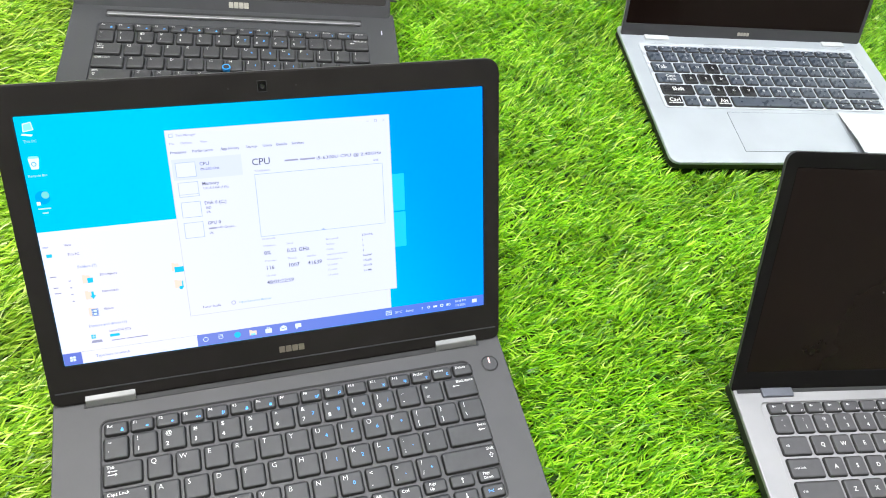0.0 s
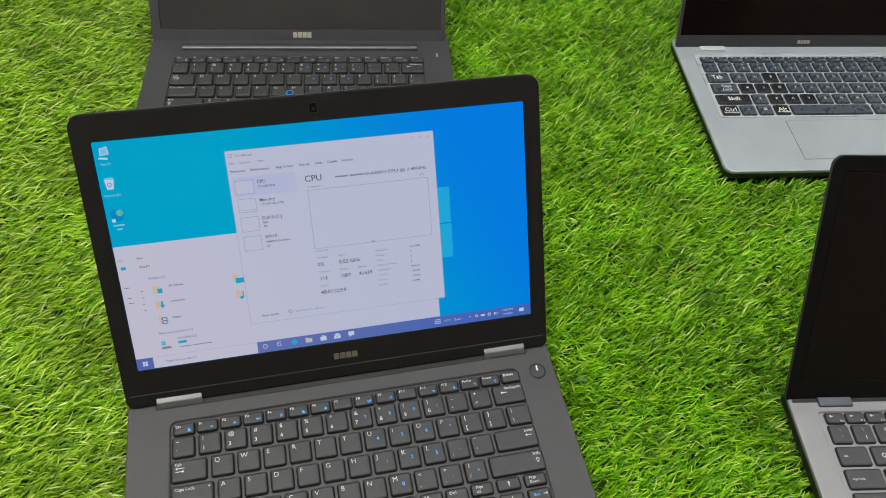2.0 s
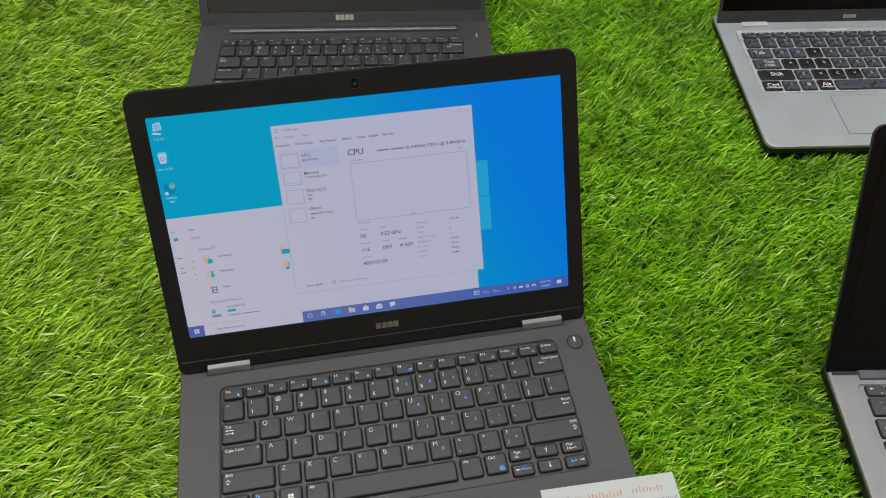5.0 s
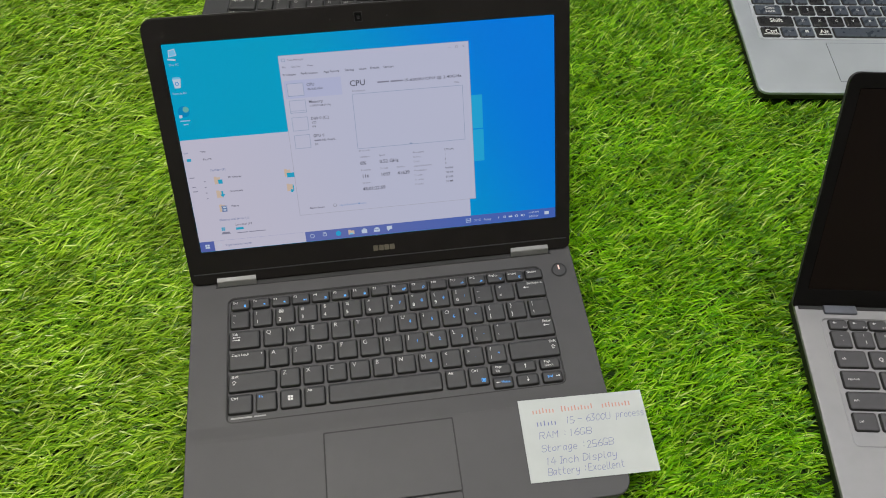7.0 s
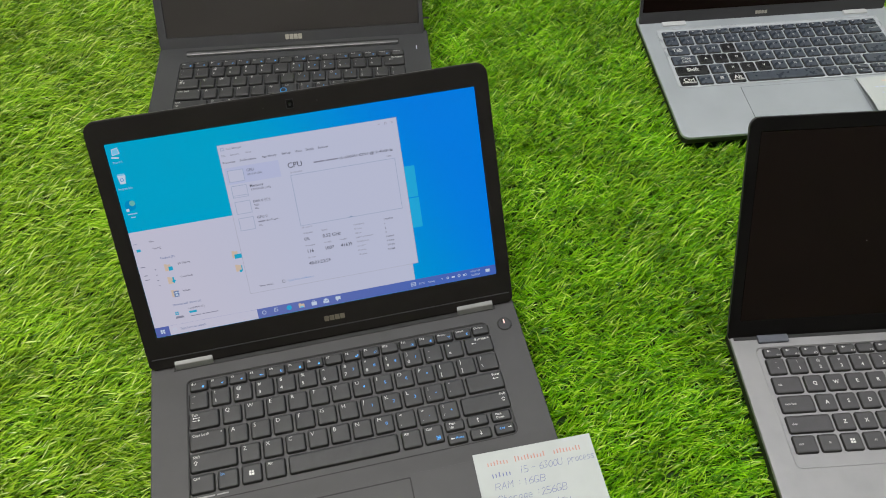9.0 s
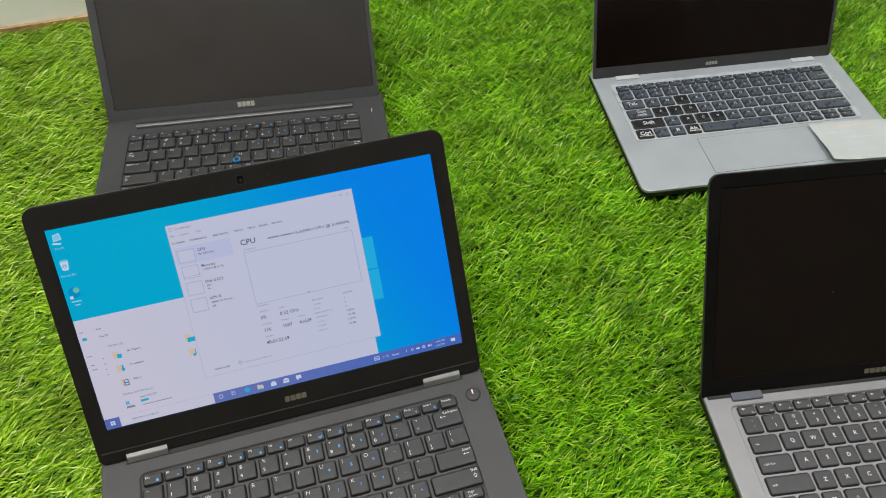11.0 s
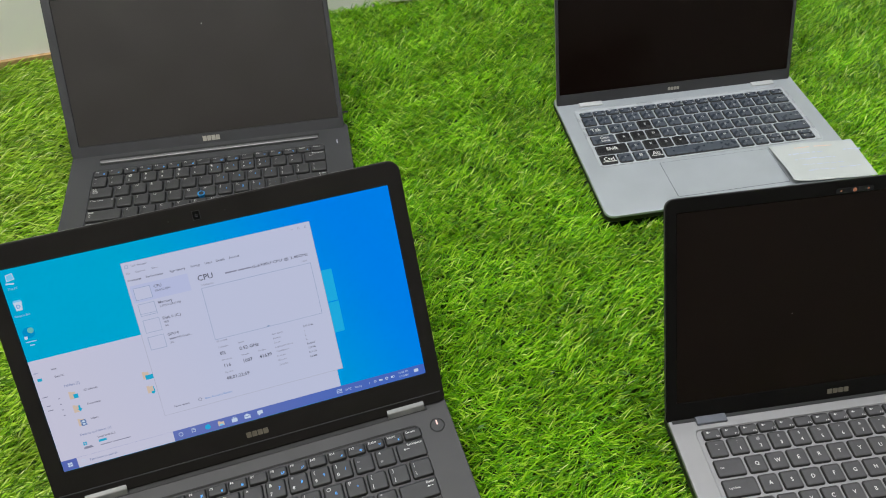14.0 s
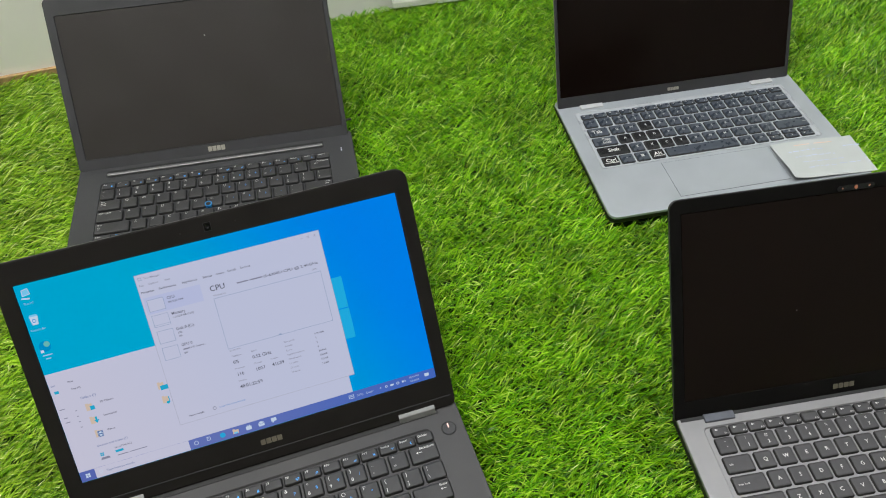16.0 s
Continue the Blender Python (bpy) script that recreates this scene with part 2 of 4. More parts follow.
# ---- the room ----
X0, X1, Y0, Y1, Z1 = -1.8, 2.3, -1.8, 0.757, 2.5
setting("ground", Pile().box(X0 - 0.1, Y0 - 0.1, -0.06, X1 + 0.1, Y1 + 0.2, 0.0), BACKING, "green artificial turf backing spread over the whole floor", category="ground")
setting("wall_north", Pile().box(X0, 0, 0.0, X1, 0.1, Z1), PAINT, "plain off-white painted wall behind the laptops", pose(0, Y1, 0.0, 0, 0, -0.7), "wall")
setting("wall_south", Pile().box(X0 - 0.1, Y0 - 0.1, 0.0, X1 + 0.1, Y0, Z1), PAINT_DIM, "plain beige painted wall closing the room", None, "wall")
setting("wall_west", Pile().box(X0 - 0.1, Y0, 0.0, X0, Y1 + 0.2, Z1), PAINT_DIM, "plain beige painted wall closing the room", None, "wall")
setting("wall_east", Pile().box(X1, Y0, 0.0, X1 + 0.1, Y1 + 0.2, Z1), PAINT_DIM, "plain beige painted wall closing the room", None, "wall")
setting("ceiling", Pile().box(X0 - 0.1, Y0 - 0.1, Z1, X1 + 0.1, Y1 + 0.2, Z1 + 0.1), CEILING, "plain white painted ceiling of the room", None, "ceiling")
setting("trim", Pile().box(X0, -0.006, 0.0, 0.10, -0.0002, 0.0125), WOOD, "thin brown wooden edging along the wall's foot", pose(0, Y1, 0, 0, 0, -0.7), "trim")

board = thing("white_panel", pose(0.453, 0.7435, 0, 0, 0, -8.0), "white ribbed panel leaning flat against the wall on turf", "panel")
rings = []
for y, z in ((0.0, 0.012), (-0.004, 0.009), (-0.008, 0.012), (-0.008, 0.02), (-0.004, 0.03), (-0.003, 0.42), (0.004, 0.42)):
    rings.append((y, z))
p = Pile()
n = len(rings)
xs = [0.0, 0.002, 0.004] + [0.004 + 0.014 * i for i in range(1, 50)]
verts = [(x, y - (0.0012 if k % 2 else 0.0) * (z > 0.025) + (0.002 if k == 0 else 0), z) for k, x in enumerate(xs) for y, z in rings]
p.add(verts, [(k * n + i, (k + 1) * n + i, (k + 1) * n + i + 1, k * n + i + 1) for k in range(len(xs) - 1) for i in range(n - 1)])
p.box(0, 0.004, 0.0, xs[-1], 0.0075, 0.42)
part("sheet", p, BOARD, board)

# ---- ceiling lamps ----
GLOW_LAMP = glow("lamp_diffuser", (1.0, 0.98, 0.94), 3.0)
for x, y in ((-0.45, 0.05), (1.30, 0.05)):
    lamp = thing("ceiling_lamp", pose(x, y, 2.5), "white rectangular lit ceiling lamp flush with ceiling", "lamp", "ceiling lamps")
    part("housing", slab(-0.77, -0.57, 0.77, 0.57, 0.01, -0.04, 0.0, 0.003), CEILING, lamp)
    part("diffuser", slab(-0.75, -0.55, 0.75, 0.55, 0.008, -0.048, -0.041, 0.002), GLOW_LAMP, lamp)

# ---- keyboards: rows of (key, left, right, back, front) in millimetres from the block's back left corner ----
def row(names, x, pitch, w, y0, y1, last=None):
    out = [[k, x + i * pitch, x + i * pitch + w, y0, y1] for i, k in enumerate(names)]
    if last:
        out[-1][2] = last
    return out


def layout(kind):
    keys = row("Esc F1 F2 F3 F4 F5 F6 F7 F8 F9 F10 F11 F12 PrtScr Insert Delete".split(), 1.8, 17.25, 15.2, -3, -12.2)
    keys += row("` 1 2 3 4 5 6 7 8 9 0 - = Backspace".split(), 1, 19.2, 16, -14.3, -30.2, 275.5)
    keys += [["Tab", 0.5, 25.5, -33.4, -49.4]] + row("Q W E R T Y U I O P [ ] \\".split(), 29, 19.05, 16, -33.4, -49.4, 275.5)
    keys += [["Caps Lock", 0.5, 29.8, -52.7, -68.7]] + row("A S D F G H J K L ; '".split(), 33.2, 19.05, 16, -52.7, -68.7) + [["Enter", 242.8, 275.5, -52.7, -68.7]]
    keys += [["Shift", 0.5, 38.8, -72.2, -88]] + row("Z X C V B N M , . /".split(), 42, 19.1, 16, -72.2, -88) + [["Shift R", 233.5, 275.5, -72.2, -88]]
    keys += [["Ctrl", 0.3, 19.2, -91, -106.5], ["Fn", 22.4, 38.6, -91, -106.5], ["Win", 42, 58, -91, -106.5], ["Alt", 61.4, 77.6, -91, -106.5]]
    keys += [["Space", 81, 173.2, -91, -106.5], ["Alt R", 177, 193, -91, -106.5], ["Ctrl R", 196, 212, -91, -106.5]]
    top, low = (-90.2, -99.2), (-102, -111.2)
    if kind == "low":
        top, low = (-91, -98.2), (-99.2, -106.5)
    keys += [["Page Up", 215.2, 231.4, *top], ["Up", 235, 252.6, *top], ["Page Down", 256.4, 272.8, *top]]
    keys += [["Home", 215.2, 231.4, *low], ["Down", 235, 252.6, *low], ["End", 256.4, 272.8, *low]]
    return keys


UPPER = dict(zip("` 1 2 3 4 5 6 7 8 9 0 - = [ ] \\ ; ' , . /".split(), "~ ! @ # $ % ^ & * ( ) _ + { } | : \" < > ?".split()))
NUMPAD = {"7": "7", "8": "8", "9": "9", "0": "/", "U": "4", "I": "5", "O": "6", "P": "*", "J": "1", "K": "2", "L": "3", ";": "-", "M": "0", ".": ".", "/": "+"}
BLUE_FN = set("Esc F1 F2 F3 F4 F5 F6 F8 F9 F11 F12 PrtScr Insert".split())


def windows_sign(p, x, y, q, z, slot=0):
    for i in (0, 1):
        for j in (0, 1):
            p.rect(x + (i - 1) * q + 0.08 * q, y + (j - 1) * q + 0.08 * q, x + i * q - 0.08 * q, y + j * q - 0.08 * q, z, slot)


def arrow(p, x, y, dx, dy, q, z, slot=0):
    w, hw = min(0.16 * q, 0.00024), min(0.55 * q, 0.0011)
    px, py, e = -dy, dx, q - 1.3 * hw
    p.add([(x - dx * q + px * w, y - dy * q + py * w, z), (x - dx * q - px * w, y - dy * q - py * w, z), (x + dx * e - px * w, y + dy * e - py * w, z), (x + dx * e + px * w, y + dy * e + py * w, z)], [(0, 1, 2, 3)], slot)
    p.add([(x + dx * e + px * hw, y + dy * e + py * hw, z), (x + dx * e - px * hw, y + dy * e - py * hw, z), (x + dx * q, y + dy * q, z)], [(0, 1, 2)], slot)


def shift_sign(p, x, y, q, z, slot=0):
    """A hollow upward arrow, as thin strokes round its outline."""
    pts = [(-0.45, -1), (0.45, -1), (0.45, 0), (1, 0), (0, 1), (-1, 0), (-0.45, 0)]
    n = len(pts)
    v = [(x + k * q * a, y + k * q * c, z) for k in (1.0, 0.68) for a, c in pts]
    p.add(v, [(i, (i + 1) % n, n + (i + 1) % n, n + i) for i in range(n)], slot)


def fn_icon(p, key, x, y, mm, z):
    """The small blue sign of a function key, about 3 mm across, in slot 1."""
    R = lambda a, c, d, e: p.rect(x + a * mm, y + c * mm, x + d * mm, y + e * mm, z, 1)
    if key in ("Esc", "F5", "F6"):
        R(-0.9, -1.1, 0.9, 0.4)
        R(-0.65, 0.4, -0.3, 1.2), R(0.3, 0.4, 0.65, 1.2), R(-0.3, 0.95, 0.3, 1.2)
    elif key in ("F1", "F2", "F3"):
        R(-1.5, -0.4, -0.9, 0.4)
        p.add([(x + a * mm, y + c * mm, z) for a, c in ((-0.9, -0.4), (-0.1, -1.0), (-0.1, 1.0), (-0.9, 0.4))], [(0, 1, 2, 3)], 1)
        for k in range(dict(F1=1, F2=1, F3=3)[key]):
            R(0.3 + 0.5 * k, -0.4 - 0.2 * k, 0.5 + 0.5 * k, 0.4 + 0.2 * k)
    elif key == "F4":
        R(-0.4, -0.3, 0.4, 1.2), R(-0.15, -0.9, 0.15, -0.3), R(-0.7, -1.2, 0.7, -0.9)
        R(1.0, -0.6, 1.3, 1.0), R(0.8, -0.6, 1.5, -0.3)
    elif key == "F8":
        p.outline(x - 1.5 * mm, y - 0.9 * mm, x + 0.7 * mm, y + 0.8 * mm, 0.3 * mm, z, 1)
        R(0.9, -0.2, 1.5, 1.2), R(-0.9, -1.4, 0.1, -1.1)
    elif key == "F9":
        p.ring(x + 0.2 * mm, y + 0.3 * mm, 1.0 * mm, 0.32 * mm, z, 1, 10)
        p.add([(x + a * mm, y + c * mm, z) for a, c in ((-1.4, -1.1), (-1.1, -1.3), (-0.3, -0.5), (-0.6, -0.3))], [(0, 1, 2, 3)], 1)
    elif key in ("F11", "F12"):
        p.disc(x, y, (0.5 if key == "F11" else 0.65) * mm, z, 1, 8)
        for k in range(8):
            a = math.pi * k / 4
            p.disc(x + 1.15 * mm * math.cos(a), y + 1.15 * mm * math.sin(a), 0.22 * mm, z, 1, 5)
    elif key == "PrtScr":
        R(-0.15, -1.2, 0.15, 0.2), R(-1.1, 0.8, -0.8, 1.3), R(0.8, 0.8, 1.1, 1.3), R(-0.9, 0.3, 0.9, 0.6)
    else:
        n = 9
        arc = [math.pi * (0.35 + 1.3 * k / (n - 1)) for k in range(n)]
        v = [(x + (0.3 + q * math.cos(a) + d) * mm, y + q * math.sin(a) * mm, z) for q, d in ((1.2, 0.0), (0.95, 0.38)) for a in arc]
        p.add(v, [(k, k + 1, n + k + 1, n + k) for k in range(n - 1)], 1)


def legend(key, w, h, z, style):
    """The print on a key of that size, round its middle: white in slot 0, blue in slot 1."""
    p = Pile()
    mm = 0.001
    l, t, r, b = -w / 2 + 2.2 * mm, h / 2 - 1.6 * mm, w / 2 - 1.6 * mm, -h / 2 + 1.8 * mm
    base = key.split(" R")[0] if key in ("Shift R", "Alt R", "Ctrl R") else key
    if key == "Space":
        return None
    if key == "Win":
        windows_sign(p, 0, 0.2 * mm, 2.2 * mm, z)
    elif style == "corner":
        small = 1.75 * mm
        if len(key) == 1 and key.isalpha():
            p.text(key, l, t - 3.9 * mm, 3.6 * mm, z, thin=0.016)
        elif key in UPPER:
            p.text(UPPER[key], l + 0.4 * mm, t - 3.6 * mm, 3.1 * mm, z, thin=0.002)
            p.text(key, l + 0.4 * mm, b + 1.0 * mm, 3.1 * mm, z, thin=0.002)
        elif key in ("Up", "Down"):
            arrow(p, 0, 0, 0, 1 if key == "Up" else -1, 2.0 * mm, z)
        elif key == "Home":
            arrow(p, l + 1.6 * mm, 0, -1, 0, 1.7 * mm, z)
            p.text(key, l + 4.2 * mm, -0.9 * mm, 2.0 * mm, z, 1)
        elif key == "End":
            p.text(key, l + 1.6 * mm, -0.9 * mm, 2.0 * mm, z, 1)
            arrow(p, r - 2.0 * mm, 0, 1, 0, 1.7 * mm, z)
        elif key.startswith("Page"):
            a, c = key.split()
            p.text(a, l + 1.2 * mm, 0.7 * mm, 2.0 * mm, z)
            p.text(c, l + 1.2 * mm, -2.6 * mm, 2.0 * mm, z)
        elif key in ("Shift R", "Enter", "Backspace"):
            p.text(base, r - 0.4 * mm, t - 2.5 * mm, 2.3 * mm, z, align=1.0)
            if key == "Shift R":
                shift_sign(p, r - 3.4 * mm, t - 6.4 * mm, 1.9 * mm, z)
            else:
                arrow(p, r - 5 * mm if key == "Enter" else l + 6 * mm, t - 5.2 * mm, -1, 0, 2.6 * mm, z)
        elif key == "Fn":
            p.text(key, l, t - 3.0 * mm, 2.4 * mm, z, 1)
        elif h < 0.011:
            p.text(key, l - 0.6 * mm, t - 2.2 * mm, 2.15 * mm, z, width=None)
        else:
            p.text(base, l, t - 2.5 * mm, 2.3 * mm, z)
            if key == "Shift":
                shift_sign(p, l + 2.2 * mm, t - 6.4 * mm, 1.9 * mm, z)
            if key == "Tab":
                arrow(p, l + 3.8 * mm, t - 4.4 * mm, -1, 0, 3.2 * mm, z), arrow(p, l + 3.8 * mm, t - 6.9 * mm, 1, 0, 3.2 * mm, z)
            if key == "Caps Lock":
                p.disc(r - 1 * mm, t - 1.6 * mm, 0.55 * mm, z)
        if key in NUMPAD:
            p.text(NUMPAD[key], 0.9 * mm if len(key) == 1 and not key.isdigit() else 2.0 * mm, -1.6 * mm, 2.8 * mm, z, 1)
        if key in BLUE_FN:
            fn_icon(p, key, r - 2.0 * mm, b + 0.9 * mm, mm, z)
        if key == "Ctrl R":
            p.outline(r - 4.6 * mm, b, r - 1.2 * mm, b + 3.2 * mm, 0.4 * mm, z, 1), p.rect(r - 3.7 * mm, b + 1 * mm, r - 2.1 * mm, b + 2.3 * mm, z, 1)
    else:
        if len(key) == 1 and key.isalpha():
            p.text(key, 0, -1.7 * mm, 3.4 * mm, z, align=0.5, thin=-0.012)
        elif key in UPPER:
            p.text(UPPER[key], 0, 2.4 * mm, 2.4 * mm, z, 2, 0.5)
            p.text(key, 0.4 * mm, -4.3 * mm, 3.1 * mm, z, align=0.5, thin=-0.012)
        elif key in ("Up", "Down"):
            arrow(p, 0, 0, 0, 1 if key == "Up" else -1, 1.6 * mm, z)
        elif h < 0.011:
            p.text(key, r + 0.4 * mm, b - 0.9 * mm, 1.6 * mm, z, 2, 1.0, 3.6 * mm)
            if key != "F5":
                p.disc(l + 1.6 * mm, t - 1.5 * mm, 1.0 * mm, z, 2, 8), p.rect(l + 2.8 * mm, t - 1.8 * mm, l + 3.8 * mm, t - 1.2 * mm, z, 2)
        elif key in ("Shift R", "Enter", "Backspace"):
            p.text(base.lower(), r - 0.6 * mm, -0.9 * mm, 1.9 * mm, z, align=1.0)
        elif key == "Fn":
            p.text("fn", 0, -0.8 * mm, 1.9 * mm, z, 2, align=0.5)
        elif key in ("Alt", "Alt R", "Ctrl R"):
            p.text(base.lower(), 0, -0.8 * mm, 1.9 * mm, z, align=0.5)
        elif len(key) > 1:
            p.text(base.lower(), l + 1.2 * mm, -0.9 * mm, 1.9 * mm, z)
    return p if p.f else None


BOLD = {"Tab": "Tab", "Caps Lock": "Caps", "Shift": "Shift", "Ctrl": "Ctrl", "Alt": "Alt"}
DARK_STICKERS = set("E A S D X C V Shift Ctrl Alt".split())
KEY_MESH, LEGEND_MESH = {}, {}


def keyboard(root, kind, style, x, y, z, sx, sy, rise, material, upto=1e9):
    """The keys under root: back left corner of the block at x, y, on a floor at height z; sx, sy stretch the rows."""
    for key, a, b, c, d in layout(kind):
        w, h = round((b - a) * 0.001 * sx - (sx - 1) * 0.001, 5), round((c - d) * 0.001 * sy, 5)
        cx, cy = x + (a + b) * 0.0005 * sx, y + (c + d) * 0.0005 * sy
        if cx > upto:
            continue
        mat_key = STICKER if style == "sticker" and key in DARK_STICKERS else material
        k = (w, h, rise, mat_key.name)
        if k not in KEY_MESH:
            p = Pile()
            R = lambda i, q: rounded(-w / 2, -h / 2, w / 2, h / 2, 0.0016, q, 3, i)
            # flared black skirt: a shadow ring painted round the key's foot
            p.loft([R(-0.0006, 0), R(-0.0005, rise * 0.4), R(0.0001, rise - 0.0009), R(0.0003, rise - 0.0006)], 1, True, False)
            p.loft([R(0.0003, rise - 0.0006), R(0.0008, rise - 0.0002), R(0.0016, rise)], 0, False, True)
            KEY_MESH[k] = p.mesh("key", [mat_key, GROOVE_AND_SHADE])
        ob = part("key", KEY_MESH[k], None, root, "glossy black stickered key" if mat_key is STICKER else "", pose(cx, cy, z))
        k = (key, w, h, rise, style)
        if k not in LEGEND_MESH:
            if style == "sticker" and key in BOLD:
                p = Pile()
                cap = 0.0058
                if key == "Caps Lock":
                    p.text("Caps", 0.002, 0.0008, 0.0040, rise + 0.0001, align=0.5, thin=-0.015), p.text("Lock", 0.002, -0.0050, 0.0040, rise + 0.0001, align=0.5, thin=-0.015)
                else:
                    p.text(BOLD[key], -0.002 if key == "Tab" else 0, -cap / 2, cap, rise + 0.0001, align=0.5, thin=-0.015)
                    if key in ("Ctrl", "Alt"):
                        p.outline(-w / 2 + 0.0012, -h / 2 + 0.0022, w / 2 - 0.0012, -h / 2 + 0.0034, 0.0005, rise + 0.0001)
            else:
                p = legend(key, w, h, rise + 0.0001, "corner" if style == "corner" else "centre")
            LEGEND_MESH[k] = p.mesh("legend", [LEGEND, LEGEND_BLUE, LEGEND_MID]) if p else None
        if LEGEND_MESH[k]:
            part("legend", LEGEND_MESH[k], None, ob)


def base(root, half, front, back, thick, corner, shell, side, well, depth=0.0013, under=0.006):
    """The lower half of a laptop: sides, deck and the sunk bed of its keys. well: left, front, right, back of the bed."""
    R = lambda i, z: rounded(-half, front, half, back, (corner, 0.006, 0.006, corner), z, 4, i)
    W = lambda i, z: rounded(well[0], well[1], well[2], well[3], 0.005, z, 4, i)
    p = Pile()
    p.loft([R(0.012, 0.0), R(0.003, 0.003), R(0.0008, under), R(0.0008, thick - 0.004)], 1, True, False)
    p.loft([R(0.0008, thick - 0.004), R(0, thick - 0.0035), R(0, thick - 0.0009), R(0.0003, thick - 0.0003), R(0.0009, thick), W(0, thick), W(0.0002, thick - 0.0004), W(0.001, thick - depth)], 0, False, True)
    body = part("base", p, [shell, side], root)
    for y in (front + 0.025, back - 0.025):
        part("foot", slab(-half + 0.04, y - 0.005, half - 0.04, y + 0.005, 0.004, -0.0098, 0.0004, 0.001), RUBBER, root, "black rubber foot strip")
    return body


def lid(root, hy, hz, angle, x0, x1, s0, s1, thick, corner, back_mat, bezel_mat, screen, screen_mat, raised=0.0008):
    """The opened display: its plane leans back by angle from the deck; screen: left, low, right, top of the panel."""
    at = pose(0, hy, hz, angle, 0, 0)
    R = lambda i, z: rounded(x0, s0, x1, s1, (0.006, corner, corner, 0.006), z, 5, i)
    S = lambda i, z: rounded(*screen, 0.0012, z, 5, i)
    p = Pile()
    p.loft([R(0.004, -thick), R(0.001, -thick + 0.0015), R(0, -thick + 0.003), R(0, 0.0002)], 0, True, False)
    p.loft([R(0, 0.0002), R(0.0002, raised), R(0.0012, raised + 0.0003), S(-0.0006, raised + 0.0001), S(0, -0.0008)], 1, False, True)
    top = part("lid", p, [back_mat, bezel_mat], root, "", at)
    pan = part("screen", slab(*screen, 0.0008, -0.0008, 0.0, 0.0001), screen_mat, root, "", at)
    return top, pan


def badge(parent, x, y, w, h, z, material=BADGE):
    p = Pile()
    for i in range(4):
        a = x - w / 2 + i * w * 0.255
        slab(a, y - h / 2, a + w * 0.225, y + h / 2, 0.0006, z, z + 0.0004, 0.0001, 2, 0, p)
    part("badge", p, material, parent, "small metallic badge of plain blocks")


def groove_ring(root, x0, y0, x1, y1, r, w, z, name="keyboard_outline"):
    p = Pile()
    p.loft([rounded(x0, y0, x1, y1, r, z, 5), rounded(x0, y0, x1, y1, r, z + 0.0002, 5), rounded(x0, y0, x1, y1, r, z + 0.0002, 5, w), rounded(x0, y0, x1, y1, r, z, 5, w)], 0, False, False)
    part(name, p, GROOVE_AND_SHADE, root)


def touchpad(root, x0, y0, x1, y1, z, shell, groove=0.0006):
    p = slab(x0 - groove, y0 - groove, x1 + groove, y1 + groove, 0.0012, z - 0.0004, z + 0.00012, 0.00005)
    g = part("touchpad", p, GROOVE_AND_SHADE, root, "touchpad with a thin dark seam")
    part("pad_surface", slab(x0, y0, x1, y1, 0.0008, z, z + 0.0003, 0.0001), shell, g)
    return g


GROUP = "laptops laid out on turf"
# ---- laptop one: charcoal, lit display ----
lap = thing("laptop", pose(0.137, 0, 0.010), "open charcoal business laptop with lit desktop screen, on turf", "laptop", GROUP)
T = 0.020
base(lap, 0.1695, -0.208, 0.024, T, 0.013, CHARCOAL, CHARCOAL, (-0.1385, -0.1135, 0.1385, 0.0), 0.0012)
groove_ring(lap, -0.1388, -0.1140, 0.1388, 0.0006, 0.006, 0.0009, T)
keyboard(lap, "tall", "corner", -0.137, 0.0, T - 0.0012, 1.0, 1.0, 0.0030, KEYTOP)
bars = Pile()
bars.rect(-0.135, -0.1104, -0.118, -0.1090, T - 0.0009), bars.rect(-0.1165, -0.1103, -0.107, -0.1091, T - 0.0009)
part("model_mark", bars, LEGEND_DIM, lap, "small grey printed mark")
rest = slab(-0.1688, -0.2073, 0.1688, -0.1285, (0.0125, 0.0002, 0.0002, 0.0125), T - 0.0006, T + 0.0007, 0.0003)
rest.add([(x, y, z) for x in (-0.1688, 0.1688) for y, z in ((-0.1287, T - 0.0005), (-0.1287, T + 0.0007), (-0.1245, T + 0.00055), (-0.1200, T + 0.00025), (-0.1155, T + 0.00002), (-0.1155, T - 0.0005))],
         [(q, (q + 1) % 6, 6 + (q + 1) % 6, 6 + q) for q in range(6)] + [(5, 4, 3, 2, 1, 0), (6, 7, 8, 9, 10, 11)])
part("palm_rest", rest, CHARCOAL, lap)
TP = T + 0.0007
pad = touchpad(lap, -0.0615, -0.1885, 0.0395, -0.132, TP, CHARCOAL, 0.0012)
part("pad_seam", slab(-0.0624, -0.2044, 0.0404, -0.1890, 0.0015, TP - 0.0004, TP + 0.00012, 0.00005), GROOVE_AND_SHADE, pad, "black gap round the pad buttons")
part("pad_button", slab(-0.0615, -0.2035, -0.0115, -0.1902, 0.0015, TP - 0.0001, TP + 0.0004, 0.0001), CHARCOAL, pad)
part("pad_button", slab(-0.0103, -0.2035, 0.0395, -0.1902, 0.0015, TP - 0.0001, TP + 0.0004, 0.0001), CHARCOAL, pad)
power = Pile()
ang = [2 * math.pi * i / 24 for i in range(24)]
circle = lambda r, z, cx=0.155, cy=-0.006: [(cx + r * math.cos(a), cy + r * math.sin(a), z) for a in ang]
power.loft([circle(0.0070, T - 0.001), circle(0.0070, T + 0.0003), circle(0.0066, T + 0.0004), circle(0.0064, T - 0.0001)], 1, True, False)
power.loft([circle(0.0064, T - 0.0005), circle(0.0063, T + 0.0006), circle(0.0058, T + 0.0009)], 0)
